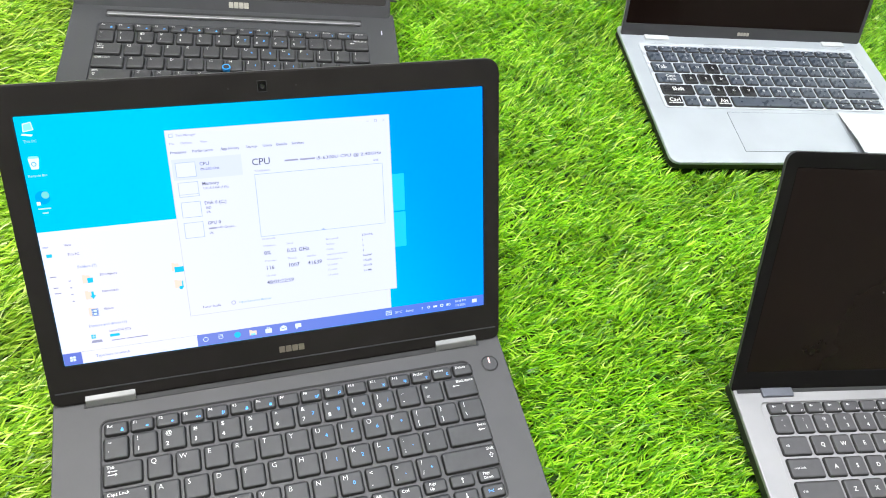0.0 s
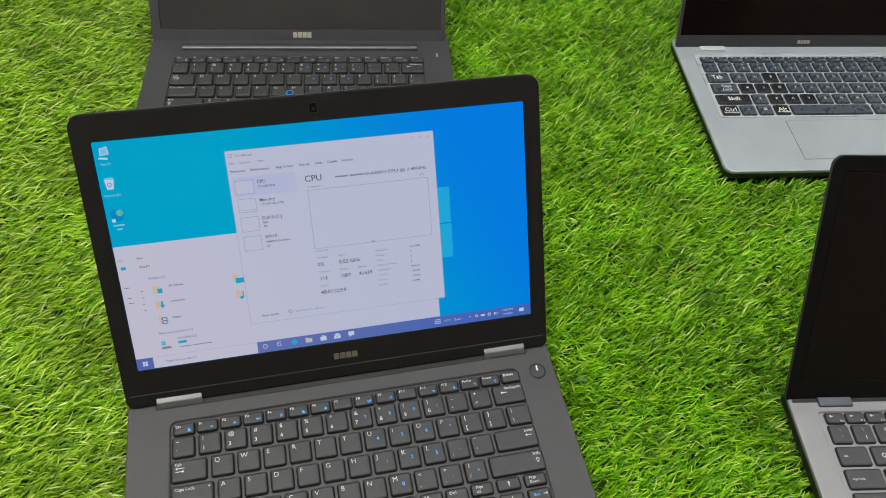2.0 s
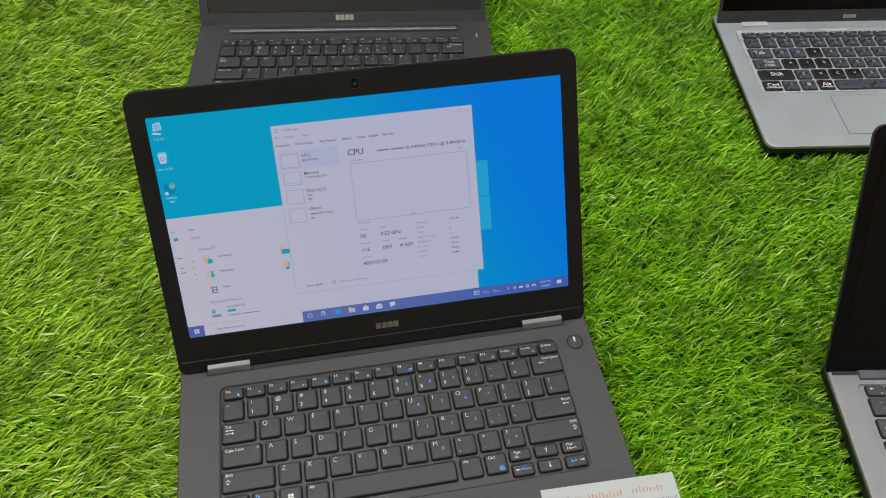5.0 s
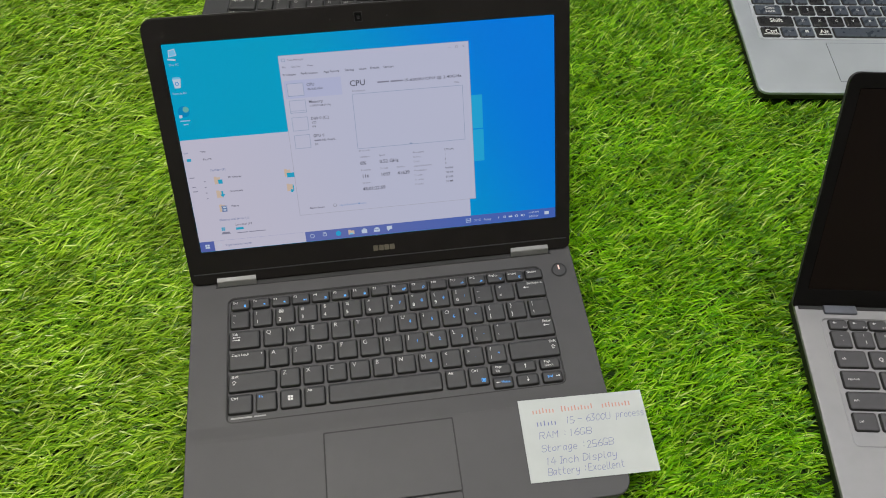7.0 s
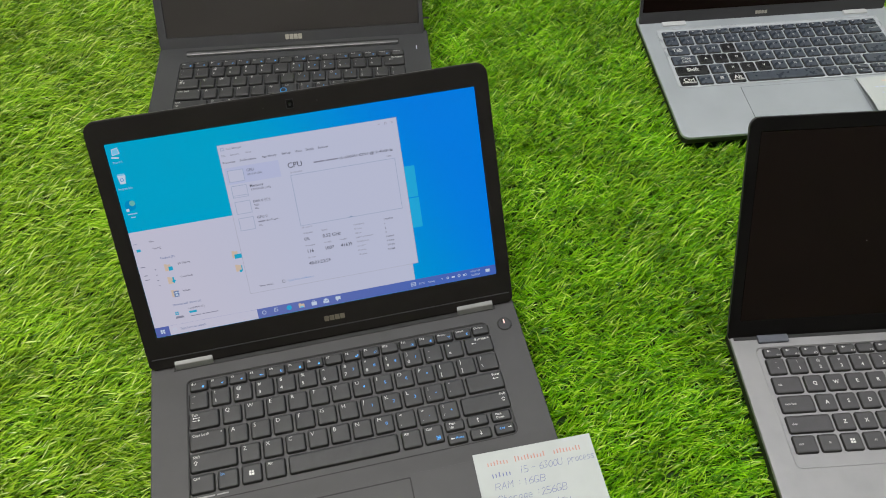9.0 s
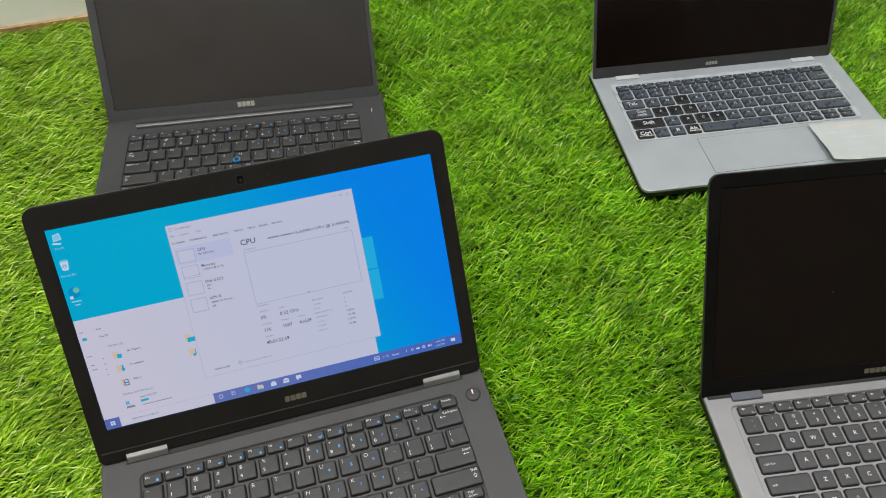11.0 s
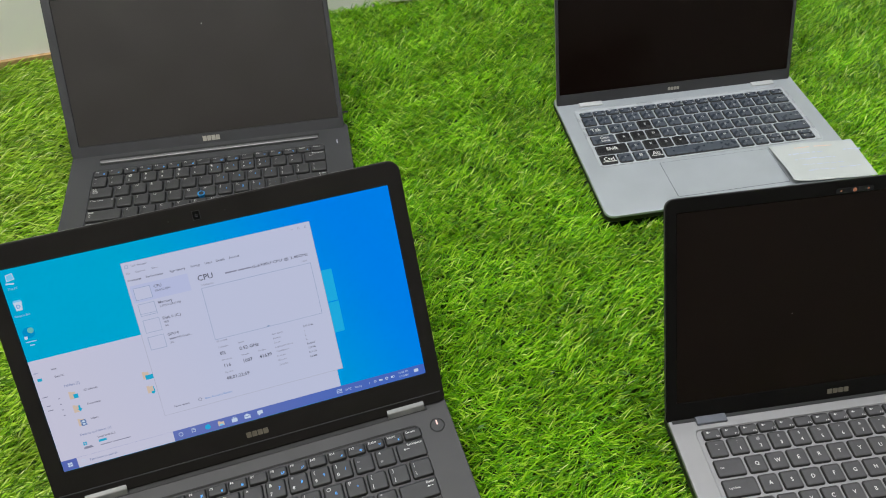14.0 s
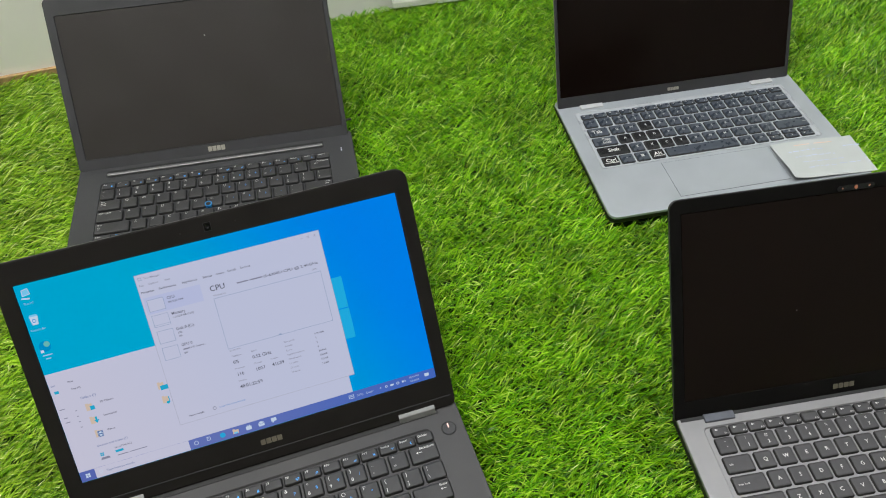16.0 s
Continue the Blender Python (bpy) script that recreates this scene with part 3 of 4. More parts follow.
button = part("power_button", power, [KEYTOP, GROOVE_AND_SHADE], lap, "round black power button")
part("power_light", Pile().rect(0.1544, -0.0058, 0.1556, -0.0012, T + 0.0010), glow("power_light", (1.0, 0.66, 0.58), 1.8), button, "thin pale lit mark")

DESK = glow("wallpaper", (0.0, 0.43, 0.70), 1.0, (0.0, 0.24, 0.90), 0.0, 0.20, 0.5)
L1_SCREEN = (-0.1562, -0.0008, 0.1566, 0.1745)
cover, display = lid(lap, 0.0345, 0.0465, 54.7, -0.1695, 0.1695, -0.0315, 0.1945, 0.0065, 0.010, CHARCOAL, BEZEL_BROWN, L1_SCREEN, DESK)
badge(cover, 0.001, -0.0125, 0.019, 0.0050, 0.0011, BADGE_DIM)
# lighter grey strip: highlight of the rounded lower edge, put in as colour
chin = Pile()
chin.box(-0.1660, -0.0216, 0.0008, 0.1660, -0.0208, 0.0017)
part("lid_edge_highlight", chin, BEZEL_GREY, cover)
# black box, slightly above the deck, for the dark recess below the lid
part("under_lid_strip", Pile().box(-0.1490, 0.0118, T - 0.001, 0.1510, 0.0215, T + 0.0006), GROOVE_AND_SHADE, lap, "black strip for the dark gap below the lid")
cam_part = part("webcam", slab(-0.0046, 0.1810, 0.0010, 0.1880, 0.001, 0.0008, 0.0014, 0.0002), LENS_WINDOW, cover, "small square black webcam window")
part("webcam_frame", Pile().outline(-0.0050, 0.1806, 0.0014, 0.1884, 0.0003, 0.00145), BEZEL_GREY, cover)
part("webcam_lens", Pile().loft([[(-0.0018 + q * math.cos(a), 0.1845 + q * math.sin(a), z) for a in ang] for q, z in ((0.0019, 0.0013), (0.0017, 0.0018), (0.0009, 0.0015))]), LENS, cover)
part("microphone_hole", Pile().disc(-0.024, 0.184, 0.0007, 0.00115), GROOVE_AND_SHADE, cover)
part("microphone_hole", Pile().disc(0.021, 0.184, 0.0007, 0.00115), GROOVE_AND_SHADE, cover)
for a, b in ((-0.147, -0.1135), (0.1146, 0.1487)):
    p = Pile()
    prof = [(0.0165, T - 0.001), (0.0166, T + 0.0010), (0.0186, T + 0.0044), (0.0194, T + 0.0050), (0.0245, T + 0.0064), (0.0265, T + 0.003), (0.0265, T - 0.001)]
    m = len(prof)
    p.add([(x, y - 0.004, z) for x in (a, b) for y, z in prof], [(i, (i + 1) % m, m + (i + 1) % m, m + i) for i in range(m)] + [list(reversed(range(m))), list(range(m, 2 * m))])
    part("hinge", p, HINGE, lap, "silver metal hinge cover")

# what the lit display shows, in metres from the middle of the panel's foot
WHITE = glow("window_white", (0.645, 0.62, 0.745), 1.0, (0.585, 0.605, 0.77), -0.16, 0.06, 0.4)
PALE = glow("window_highlight", (0.53, 0.56, 0.78), 1.0)
INK = glow("screen_ink", (0.09, 0.09, 0.13), 1.0)
FAINT = glow("screen_faint_ink", (0.27, 0.27, 0.36), 1.0)
LINE = glow("screen_line", (0.30, 0.38, 0.56), 1.0)
LINK = glow("screen_link", (0.22, 0.36, 0.66), 1.0)
BAR = glow("taskbar_blue", (0.14, 0.185, 0.50), 1.0, (0.07, 0.15, 0.54), -0.05, 0.15)
START = glow("start_blue", (0.11, 0.15, 0.47), 1.0)
HEAD = glow("heading_blue", (0.20, 0.25, 0.44), 1.0)
CYAN = glow("icon_cyan", (0.02, 0.42, 0.66), 1.0)
SAND = glow("icon_sand", (0.70, 0.55, 0.43), 1.0)
FILM_BLUE = glow("icon_film_blue", (0.12, 0.20, 0.42), 1.0)
LIGHT = glow("icon_light", (0.62, 0.72, 0.86), 1.0)
SKY = glow("icon_pale_sky", (0.22, 0.62, 0.88), 1.0)
CAPTION = glow("caption_pale", (0.42, 0.60, 0.82), 1.0)
EDGE = glow("window_edge", (0.42, 0.42, 0.52), 1.0)
PANE = glow("wallpaper_pane", (0.02, 0.46, 0.82), 1.0)
MM, DX = 0.001, -137.0


def shown(name, made, material, label=""):
    return part(name, made, material, display, label)


def U(x):
    return (x + DX) * MM


def panel(name, x0, s0, x1, s1, z, material, label=""):
    return shown(name, Pile().box(U(x0), s0 * MM, 0.00002, U(x1), s1 * MM, z * MM), material, label)


def lines(items, z, name, material, cap=1.7, label=""):
    for x, s, words, *size in items:
        c = (size[0] if size else cap) * MM
        shown(name, Pile().text(words, U(x), s * MM - c / 2, c, z * MM, 0, 0.0, size[1] * MM if len(size) > 1 else None, -0.007), material, label)


def dashes(items, z, name, material, h=1.0, label=""):
    for x, s, w in items:
        shown(name, Pile().rect(U(x), (s - h / 2) * MM, U(x + w), (s + h / 2) * MM, z * MM), material, label)


p = Pile()
for a, b in ((58, 85.6), (86.6, 115)):
    k0, k1 = 231.4, 231.6
    p.add([(U(200), a * MM, 0.00003), (U(k0), a * MM, 0.00003), (U(k1), b * MM, 0.00003), (U(200), b * MM, 0.00003)], [(0, 1, 2, 3)])
shown("wallpaper_sign", p, PANE, "pale blue window panes on wallpaper")
panel("explorer_window", -19.1, 8.6, 217, 98, 0.06, WHITE, "white file window")
panel("taskbar", -19.1, -0.6, 293.5, 8.6, 0.08, BAR, "blue taskbar")
panel("start_button", -18.9, -0.5, -7, 8.5, 0.12, START)
panel("search_box", -7, -0.5, 71, 8.5, 0.12, WHITE)
panel("task_window", 69, 24.5, 222, 159, 0.14, WHITE, "white monitor window")
shown("task_window_edge", Pile().outline(U(68.7), 24.2 * MM, U(222.3), 159.3 * MM, 0.35 * MM, 0.00012), EDGE)
panel("highlight", 70.6, 124.6, 116.4, 139.2, 0.18, PALE)
p = Pile()
for x0, s0, x1, s1 in ((72.6, 126.4, 85.8, 136.8), (72.7, 112.6, 85.9, 123), (72.9, 97.8, 86, 109), (72.9, 82.8, 85.9, 94.2), (124, 78, 215.6, 124.2)):
    p.outline(U(x0), s0 * MM, U(x1), s1 * MM, 0.35 * MM, 0.00022)
p.rect(U(72.7), 114.2 * MM, U(85.9), 114.5 * MM, 0.00022)
p.add([(U(167), 78.2 * MM, 0.00022), (U(169), 79.6 * MM, 0.00022), (U(171), 78.2 * MM, 0.00022)], [(0, 1, 2)])
shown("graph_outline", p, LINE, "thin blue graph outlines")
for k, q in enumerate((206.5, 212.2, 217.9)):
    p = Pile()
    if k == 0:
        p.rect(U(q - 0.9), 155.2 * MM, U(q + 0.9), 155.5 * MM, 0.00022)
    elif k == 1:
        p.outline(U(q - 0.9), 154.5 * MM, U(q + 0.9), 156.3 * MM, 0.25 * MM, 0.00022)
    else:
        for d in (1, -1):
            p.add([(U(q - 0.9), (155.4 - 0.9 * d) * MM, 0.00022), (U(q - 0.6), (155.4 - 0.9 * d) * MM, 0.00022), (U(q + 0.9), (155.4 + 0.9 * d) * MM, 0.00022), (U(q + 0.6), (155.4 + 0.9 * d) * MM, 0.00022)], [(0, 1, 2, 3)])
    shown("window_button", p, FAINT)
shown("window_icon", Pile().outline(U(71), 154.2 * MM, U(73.8), 156.8 * MM, 0.4 * MM, 0.00022), LINE)
shown("graph_fill", Pile().rect(U(73), 126.8 * MM, U(85.4), 136.4 * MM, 0.0002), WHITE)
lines([(75.5, 155.4, "Task Manager"), (70.8, 150, "File"), (78, 150, "Options"), (90.8, 150, "View"), (124.4, 126.6, "% Utilization", 1.4), (208.5, 126.8, "100%", 1.4), (124.6, 76.4, "60 seconds", 1.4),
       (125, 71, "Utilization", 1.4), (141.3, 71, "Speed", 1.4), (125, 59.4, "Processes", 1.4), (141.2, 59.4, "Threads", 1.4), (155.4, 59.4, "Handles", 1.4), (125, 48, "Up time", 1.4),
       (170, 70.8, "Base speed:", 1.4), (170, 66.8, "Sockets:", 1.4), (170, 62.8, "Cores:", 1.4), (170, 58.8, "Logical processors:", 1.4), (170, 54.7, "Virtualization:", 1.4),
       (170, 50.6, "L1 cache:", 1.4), (170, 46.6, "L2 cache:", 1.4), (170, 42.5, "L3 cache:", 1.4)], 0.24, "faint_caption", FAINT, 1.6)
lines([(70.6, 144, "Processes"), (84.9, 144, "Performance"), (103.4, 144, "App history"), (120.3, 144, "Startup"), (131.7, 144, "Users"), (140.9, 144, "Details"), (151.5, 144, "Services"),
       (88.4, 134.9, "CPU", 2.3), (88.7, 131.2, "0% 0.52 GHz", 1.6), (88.4, 121, "Memory", 2.3), (88.7, 117.6, "1.7/15.9 GB (11%)", 1.6), (88.4, 107.2, "Disk 0 (C:)", 2.3), (88.8, 103.7, "SSD", 1.6), (89, 100.6, "0%", 1.6),
       (88.7, 92.6, "GPU 0", 2.3), (95.6, 88.6, "HD Graphi...", 1.6), (89.2, 85.2, "0%", 1.6), (123, 133, "CPU", 4.6), (168, 132, "i5-6300U CPU @ 2.40GHz", 2.2, 47),
       (124.8, 65.5, "0%", 2.9), (141.2, 65.5, "0.52 GHz", 2.9), (125, 54, "116", 2.9), (141.1, 54, "1007", 2.9), (155.6, 54, "41639", 2.9), (124.8, 42.6, "48:01:22:59", 2.9),
       (197, 70.9, "2.50 GHz", 1.5), (197, 66.9, "1", 1.5), (197, 62.8, "2", 1.5), (197, 58.8, "4", 1.5), (197, 54.7, "Enabled", 1.5), (197, 50.6, "128 KB", 1.5), (197, 46.6, "512 KB", 1.5), (197, 42.5, "3.0 MB", 1.5),
       (78, 30, "Fewer details", 1.6)], 0.25, "dark_caption", INK, 1.8)
dashes([(89.2, 88.5, 5.6), (145.6, 132.1, 9.6), (156.4, 132, 10.6)], 0.25, "name_bar", FAINT, 1.2)
lines([(103.5, 30.2, "Open Resource Monitor", 1.6)], 0.25, "link_caption", LINK)
shown("monitor_sign", Pile().ring(U(99.6), 30.4 * MM, 1.5 * MM, 0.3 * MM, 0.00024), INK)
# file window
lines([(-4.5, 87.6, "View", 1.5), (-3.6, 80.8, "This PC", 1.6), (14, 64, "3D Objects", 1.6), (13.6, 51.8, "Downloads", 1.6), (12.6, 38.7, "Videos", 1.6), (13.5, 21.6, "Local Disk (C:)", 1.6)], 0.1, "file_caption", INK)
lines([(-17.8, 87.5, "uter", 1.5), (1, 71.3, "Folders (7)", 1.9), (1, 27.1, "Devices and drives (1)", 1.9), (2, 4.0, "Type here to search", 1.9)], 0.14, "file_heading", HEAD)
dashes([(14, 14.2, 9), (24, 14.2, 14), (-17, 66, 4), (-16, 58, 3), (-16, 54, 4), (-6, 62, 1.4), (-6, 57, 1.4), (-6, 52, 1.4), (-6, 47, 1.4)], 0.14, "file_bar", FAINT, 0.7)
for x, s in ((2.5, 61.5), (2.5, 49.5), (2.8, 37), (60.8, 62.5), (61.2, 49.6)):
    p = Pile().rect(U(x), (s - 2.6) * MM, U(x + 5), (s + 3.2) * MM, 0.0001).rect(U(x), (s + 3.2) * MM, U(x + 2.2), (s + 3.9) * MM, 0.0001)
    shown("folder_icon", p, SAND, "sand-coloured folder icon")
Z = 0.00012
cyan = lambda p: shown("cyan_icon", p, CYAN, "cyan icon shape")
cyan(Pile().rect(U(5.6), 59 * MM, U(9.2), 62.6 * MM, Z))
cyan(Pile().rect(U(6.6), 49.5 * MM, U(8.1), 52.5 * MM, Z).add([(U(5.4), 49.6 * MM, Z), (U(9.4), 49.6 * MM, Z), (U(7.4), 46.8 * MM, Z)], [(0, 2, 1)]))
cyan(Pile().rect(U(13.4), 17 * MM, U(19.8), 19 * MM, Z))
cyan(Pile().rect(U(62.6), 59 * MM, U(68.8), 63 * MM, Z))
cyan(Pile().rect(U(66.2), 47.2 * MM, U(67), 52.2 * MM, Z).disc(U(65.2), 47.2 * MM, 1.3 * MM, Z))
cyan(Pile().rect(U(-16.4), 80 * MM, U(-13), 82.4 * MM, Z))
p = Pile()
windows_sign(p, U(2.8), 18.8 * MM, 1.6 * MM, Z)
cyan(p)
shown("video_icon", Pile().rect(U(4.6), 34.2 * MM, U(9), 39.6 * MM, 0.00012), FILM_BLUE)
p = Pile()
for k in range(4):
    for x in (4.85, 8.35):
        p.rect(U(x), (34.7 + 1.3 * k) * MM, U(x + 0.45), (35.3 + 1.3 * k) * MM, 0.00013)
p.rect(U(5.8), 35.0 * MM, U(7.9), 36.4 * MM, 0.00013), p.rect(U(5.8), 37.3 * MM, U(7.9), 38.8 * MM, 0.00013)
shown("film_hole", p, LIGHT)
shown("drive_icon", Pile().add([(U(0.6), 14.0 * MM, 0.00012), (U(8.4), 14.0 * MM, 0.00012), (U(7.4), 16.0 * MM, 0.00012), (U(1.6), 16.0 * MM, 0.00012)], [(0, 1, 2, 3)]), FAINT)
# desktop icons and taskbar signs
pale = lambda name, p: shown(name, p, LIGHT)
Y, Z2 = 0.00006, 0.00016
shown("desktop_icon", Pile().add([(U(-15.2), 164.6 * MM, Y), (U(-8.8), 165.6 * MM, Y), (U(-9.6), 171.0 * MM, Y), (U(-14.8), 170.0 * MM, Y)], [(0, 1, 2, 3)]), LIGHT)
shown("desktop_icon_screen", Pile().add([(U(-14.6), 165.2 * MM, Y + 0.00003), (U(-9.4), 166.1 * MM, Y + 0.00003), (U(-10.1), 170.3 * MM, Y + 0.00003), (U(-14.3), 169.4 * MM, Y + 0.00003)], [(0, 1, 2, 3)]), SKY)
shown("desktop_icon_foot", Pile().add([(U(-16.6), 162.6 * MM, Y), (U(-10.4), 161.6 * MM, Y), (U(-9.8), 162.8 * MM, Y), (U(-15.8), 163.8 * MM, Y)], [(0, 1, 2, 3)]), LIGHT)
pale("desktop_icon", Pile().add([(U(-14.6), 140.4 * MM, Y), (U(-10.2), 140.4 * MM, Y), (U(-9.0), 147.6 * MM, Y), (U(-15.6), 147.6 * MM, Y)], [(0, 1, 2, 3)]))
shown("bin_rim", Pile().add([(U(-15.8), 147.4 * MM, Y + 0.00003), (U(-8.8), 147.4 * MM, Y + 0.00003), (U(-9.8), 149.0 * MM, Y + 0.00003), (U(-14.8), 149.0 * MM, Y + 0.00003)], [(0, 1, 2, 3)]), SKY)
shown("bin_sign", Pile().ring(U(-12.6), 143.8 * MM, 1.7 * MM, 0.6 * MM, Y + 0.00003, 0, 6), glow("sign_blue", (0.06, 0.32, 0.72), 1.0))
p = Pile()
windows_sign(p, U(-13), 4.1 * MM, 2.0 * MM, Z2)
pale("start_sign", p)
pale("taskbar_sign", Pile().ring(U(-2.4), 4.6 * MM, 1.4 * MM, 0.35 * MM, Z2))
pale("taskbar_sign", Pile().ring(U(76.9), 4.3 * MM, 1.9 * MM, 0.45 * MM, Z2))
pale("taskbar_sign", Pile().outline(U(86), 3.2 * MM, U(89.2), 5.6 * MM, 0.4 * MM, Z2).rect(U(86), 6.2 * MM, U(89.2), 6.6 * MM, Z2))
pale("taskbar_sign", Pile().rect(U(119.8), 2.2 * MM, U(124.6), 5.6 * MM, Z2).outline(U(121), 5.4 * MM, U(123.4), 6.8 * MM, 0.4 * MM, Z2))
pale("taskbar_sign", Pile().add([(U(x), y * MM, Z2) for x, y in ((130.6, 2.3), (135.8, 2.3), (135.8, 5.0), (133.2, 3.7), (130.6, 5.0))], [(0, 1, 3, 4), (1, 2, 3)]).add([(U(x), y * MM, Z2) for x, y in ((130.6, 5.5), (133.2, 4.2), (135.8, 5.5), (133.2, 6.8))], [(0, 1, 2, 3)]))
pale("taskbar_sign", Pile().rect(U(142.0), 3.4 * MM, U(146.6), 6.6 * MM, Z2).add([(U(142.8), 3.4 * MM, Z2), (U(144.6), 3.4 * MM, Z2), (U(142.8), 1.8 * MM, Z2)], [(0, 2, 1)]))
pale("taskbar_sign", Pile().outline(U(212.4), 2.4 * MM, U(217), 6 * MM, 0.5 * MM, Z).rect(U(213.4), 4 * MM, U(216), 4.6 * MM, Z))
p = Pile()
arrow(p, U(241.9), 4.2 * MM, 0, 1, 1.1 * MM, Z)
pale("tray_sign", p)
pale("tray_sign", Pile().ring(U(247.3), 4.3 * MM, 1.2 * MM, 0.5 * MM, Z))
pale("tray_sign", Pile().rect(U(251), 3.4 * MM, U(254.2), 4.9 * MM, Z))
pale("tray_sign", Pile().ring(U(258.1), 4.2 * MM, 1.4 * MM, 0.6 * MM, Z))
pale("tray_sign", Pile().rect(U(262), 3.3 * MM, U(263.4), 5.1 * MM, Z).ring(U(264.4), 4.2 * MM, 1.1 * MM, 0.35 * MM, Z))
pale("tray_sign", Pile().rect(U(283.6), 2.8 * MM, U(287.6), 5.8 * MM, Z))
pale("caption", Pile().text("31°C", U(219.8), 2.9 * MM, 1.9 * MM, Z)), pale("caption", Pile().text("Sunny", U(228.4), 2.9 * MM, 1.9 * MM, Z))
pale("clock", Pile().text("10:45 PM", U(273.6), 5.1 * MM, 1.7 * MM, Z, 0, 0.5).text("1/2/2024", U(273.6), 1.5 * MM, 1.7 * MM, Z, 0, 0.5))
shown("caption", Pile().text("This PC", U(-12.3), 157.8 * MM, 1.7 * MM, Y, 0, 0.5), CAPTION), shown("caption", Pile().text("Recycle Bin", U(-11.8), 135.4 * MM, 1.7 * MM, Y, 0, 0.5), CAPTION)
shown("caption_bar", Pile().rect(U(-15.4), 113.5 * MM, U(-7.6), 114.4 * MM, Y), CAPTION), shown("caption_bar", Pile().rect(U(-13.4), 110.5 * MM, U(-9.6), 111.4 * MM, Y), CAPTION)
pale("shortcut_mark", Pile().rect(U(-15.6), 116.4 * MM, U(-13.2), 118.8 * MM, Y + 0.00003))
ICON_BLUE = glow("icon_blue", (0.0, 0.30, 0.62), 1.0)
shown("browser_icon", Pile().disc(U(-11.4), 121.4 * MM, 4.6 * MM, 0.00005, 0, 20), ICON_BLUE)
shown("browser_icon", Pile().disc(U(99.5), 4.4 * MM, 2.4 * MM, Z2), glow("icon_sky", (0.03, 0.42, 0.75), 1.0))
shown("browser_icon_crest", Pile().disc(U(-9.6), 123 * MM, 2.4 * MM, 0.00007), glow("icon_green", (0.16, 0.52, 0.48), 1.0))
shown("taskbar_folder", Pile().rect(U(108.2), 2.3 * MM, U(113.4), 5.8 * MM, 0.00016).rect(U(108.2), 5.8 * MM, U(110.4), 6.6 * MM, 0.00016), SAND)
shown("taskbar_folder_front", Pile().rect(U(109.2), 2.3 * MM, U(112.4), 3.8 * MM, 0.00018), SKY)

# ---- laptop two: black, display off, behind ----
lap = thing("laptop", pose(0.1437, 0.4535, 0.010, 0, 0, -7.5), "open matt black laptop with blank display, behind others on turf", "laptop", GROUP)
base(lap, 0.1682, -0.222, 0.010, T, 0.012, BLACK_SHELL, BLACK_SHELL, (-0.1407, -0.139, 0.1363, -0.0262), 0.0012)
keyboard(lap, "tall", "corner", -0.1397, -0.0262, T - 0.0012, 1.0, 1.0, 0.0030, KEYTOP)
p = Pile()
p.loft([[(-0.0107 + q * math.cos(a), -0.0935 + q * math.sin(a), z) for a in ang] for q, z in ((0.0038, T), (0.0042, T + 0.0035), (0.0042, T + 0.0042), (0.0026, T + 0.0042), (0.0022, T + 0.0036))])
stick = part("pointing_stick", p, BLUE_RUBBER, lap, "blue ringed rubber pointing stick")
part("stick_cap", Pile().disc(-0.0107, -0.0935, 0.0029, T + 0.0044), RUBBER, stick, "black textured cap")
part("hinge_bar", slab(-0.1335, -0.0168, 0.1300, -0.0118, 0.002, T - 0.001, T + 0.0034, 0.0012), mat("bar_metal", (0.17, 0.17, 0.175), 0.35, metal=0.5), lap, "long dark metal hinge bar")
part("dark_hinge_strip", Pile().box(-0.1345, -0.0119, T - 0.001, 0.1310, -0.0055, T + 0.0005), GROOVE_AND_SHADE, lap, "black gap behind the hinge bar")
part("power_light", Pile().box(0.1518, -0.0285, T, 0.1530, -0.022, T + 0.0004), glow("white_light", (0.8, 0.8, 0.9), 0.8), lap, "tiny white lit mark")
touchpad(lap, -0.060, -0.205, 0.040, -0.150, T, BLACK_SHELL)
cover, display2 = lid(lap, 0.0035, T + 0.0015, 53.0, -0.1685, 0.1640, -0.004, 0.2030, 0.006, 0.006, BLACK_SHELL, BEZEL_GREY, (-0.1580, 0.0105, 0.1580, 0.1825), PANEL_MATT)
badge(cover, -0.0008, 0.0036, 0.021, 0.0062, 0.0011)
part("side_tab", slab(0.1630, 0.0150, 0.1715, 0.0172, 0.0006, -0.0040, -0.0020, 0.0004), RUBBER, cover, "tiny black tab at the lid's edge")
part("dust_speck", Pile().disc(0.010, 0.1405, 0.0009, 0.0001, 0, 7), LEGEND_DIM, display2, "pale speck of dust")

# ---- laptop three: silver, clear keyboard cover ----
lap = thing("laptop", pose(0.7468, 0.382, 0.010, 0, 0, -7.2), "open silver laptop with stickered keys and blank screen, on turf", "laptop", GROUP)
T3 = 0.016
base(lap, 0.1658, -0.217, 0.006, T3, 0.010, SILVER, BLACK_SIDE, (-0.1475, -0.1355, 0.1455, -0.0230), 0.0008)
film = Pile()
R = lambda i, z: rounded(-0.1470, -0.1350, 0.1450, -0.0235, 0.004, z, 4, i)
film.loft([R(0, T3 - 0.0008), R(0, T3 + 0.0003), R(0.0012, T3 + 0.0006), R(0.0024, T3 - 0.0004)])
part("keyboard_cover", film, CLEAR_FILM, lap, "clear silicone keyboard cover")
keyboard(lap, "low", "sticker", -0.1425, -0.0280, T3 - 0.0004, 1.020, 0.97, 0.0022, KEYTOP_COVER)
touchpad(lap, -0.0735, -0.2005, 0.0660, -0.1410, T3, SILVER, 0.0004)
p = Pile()
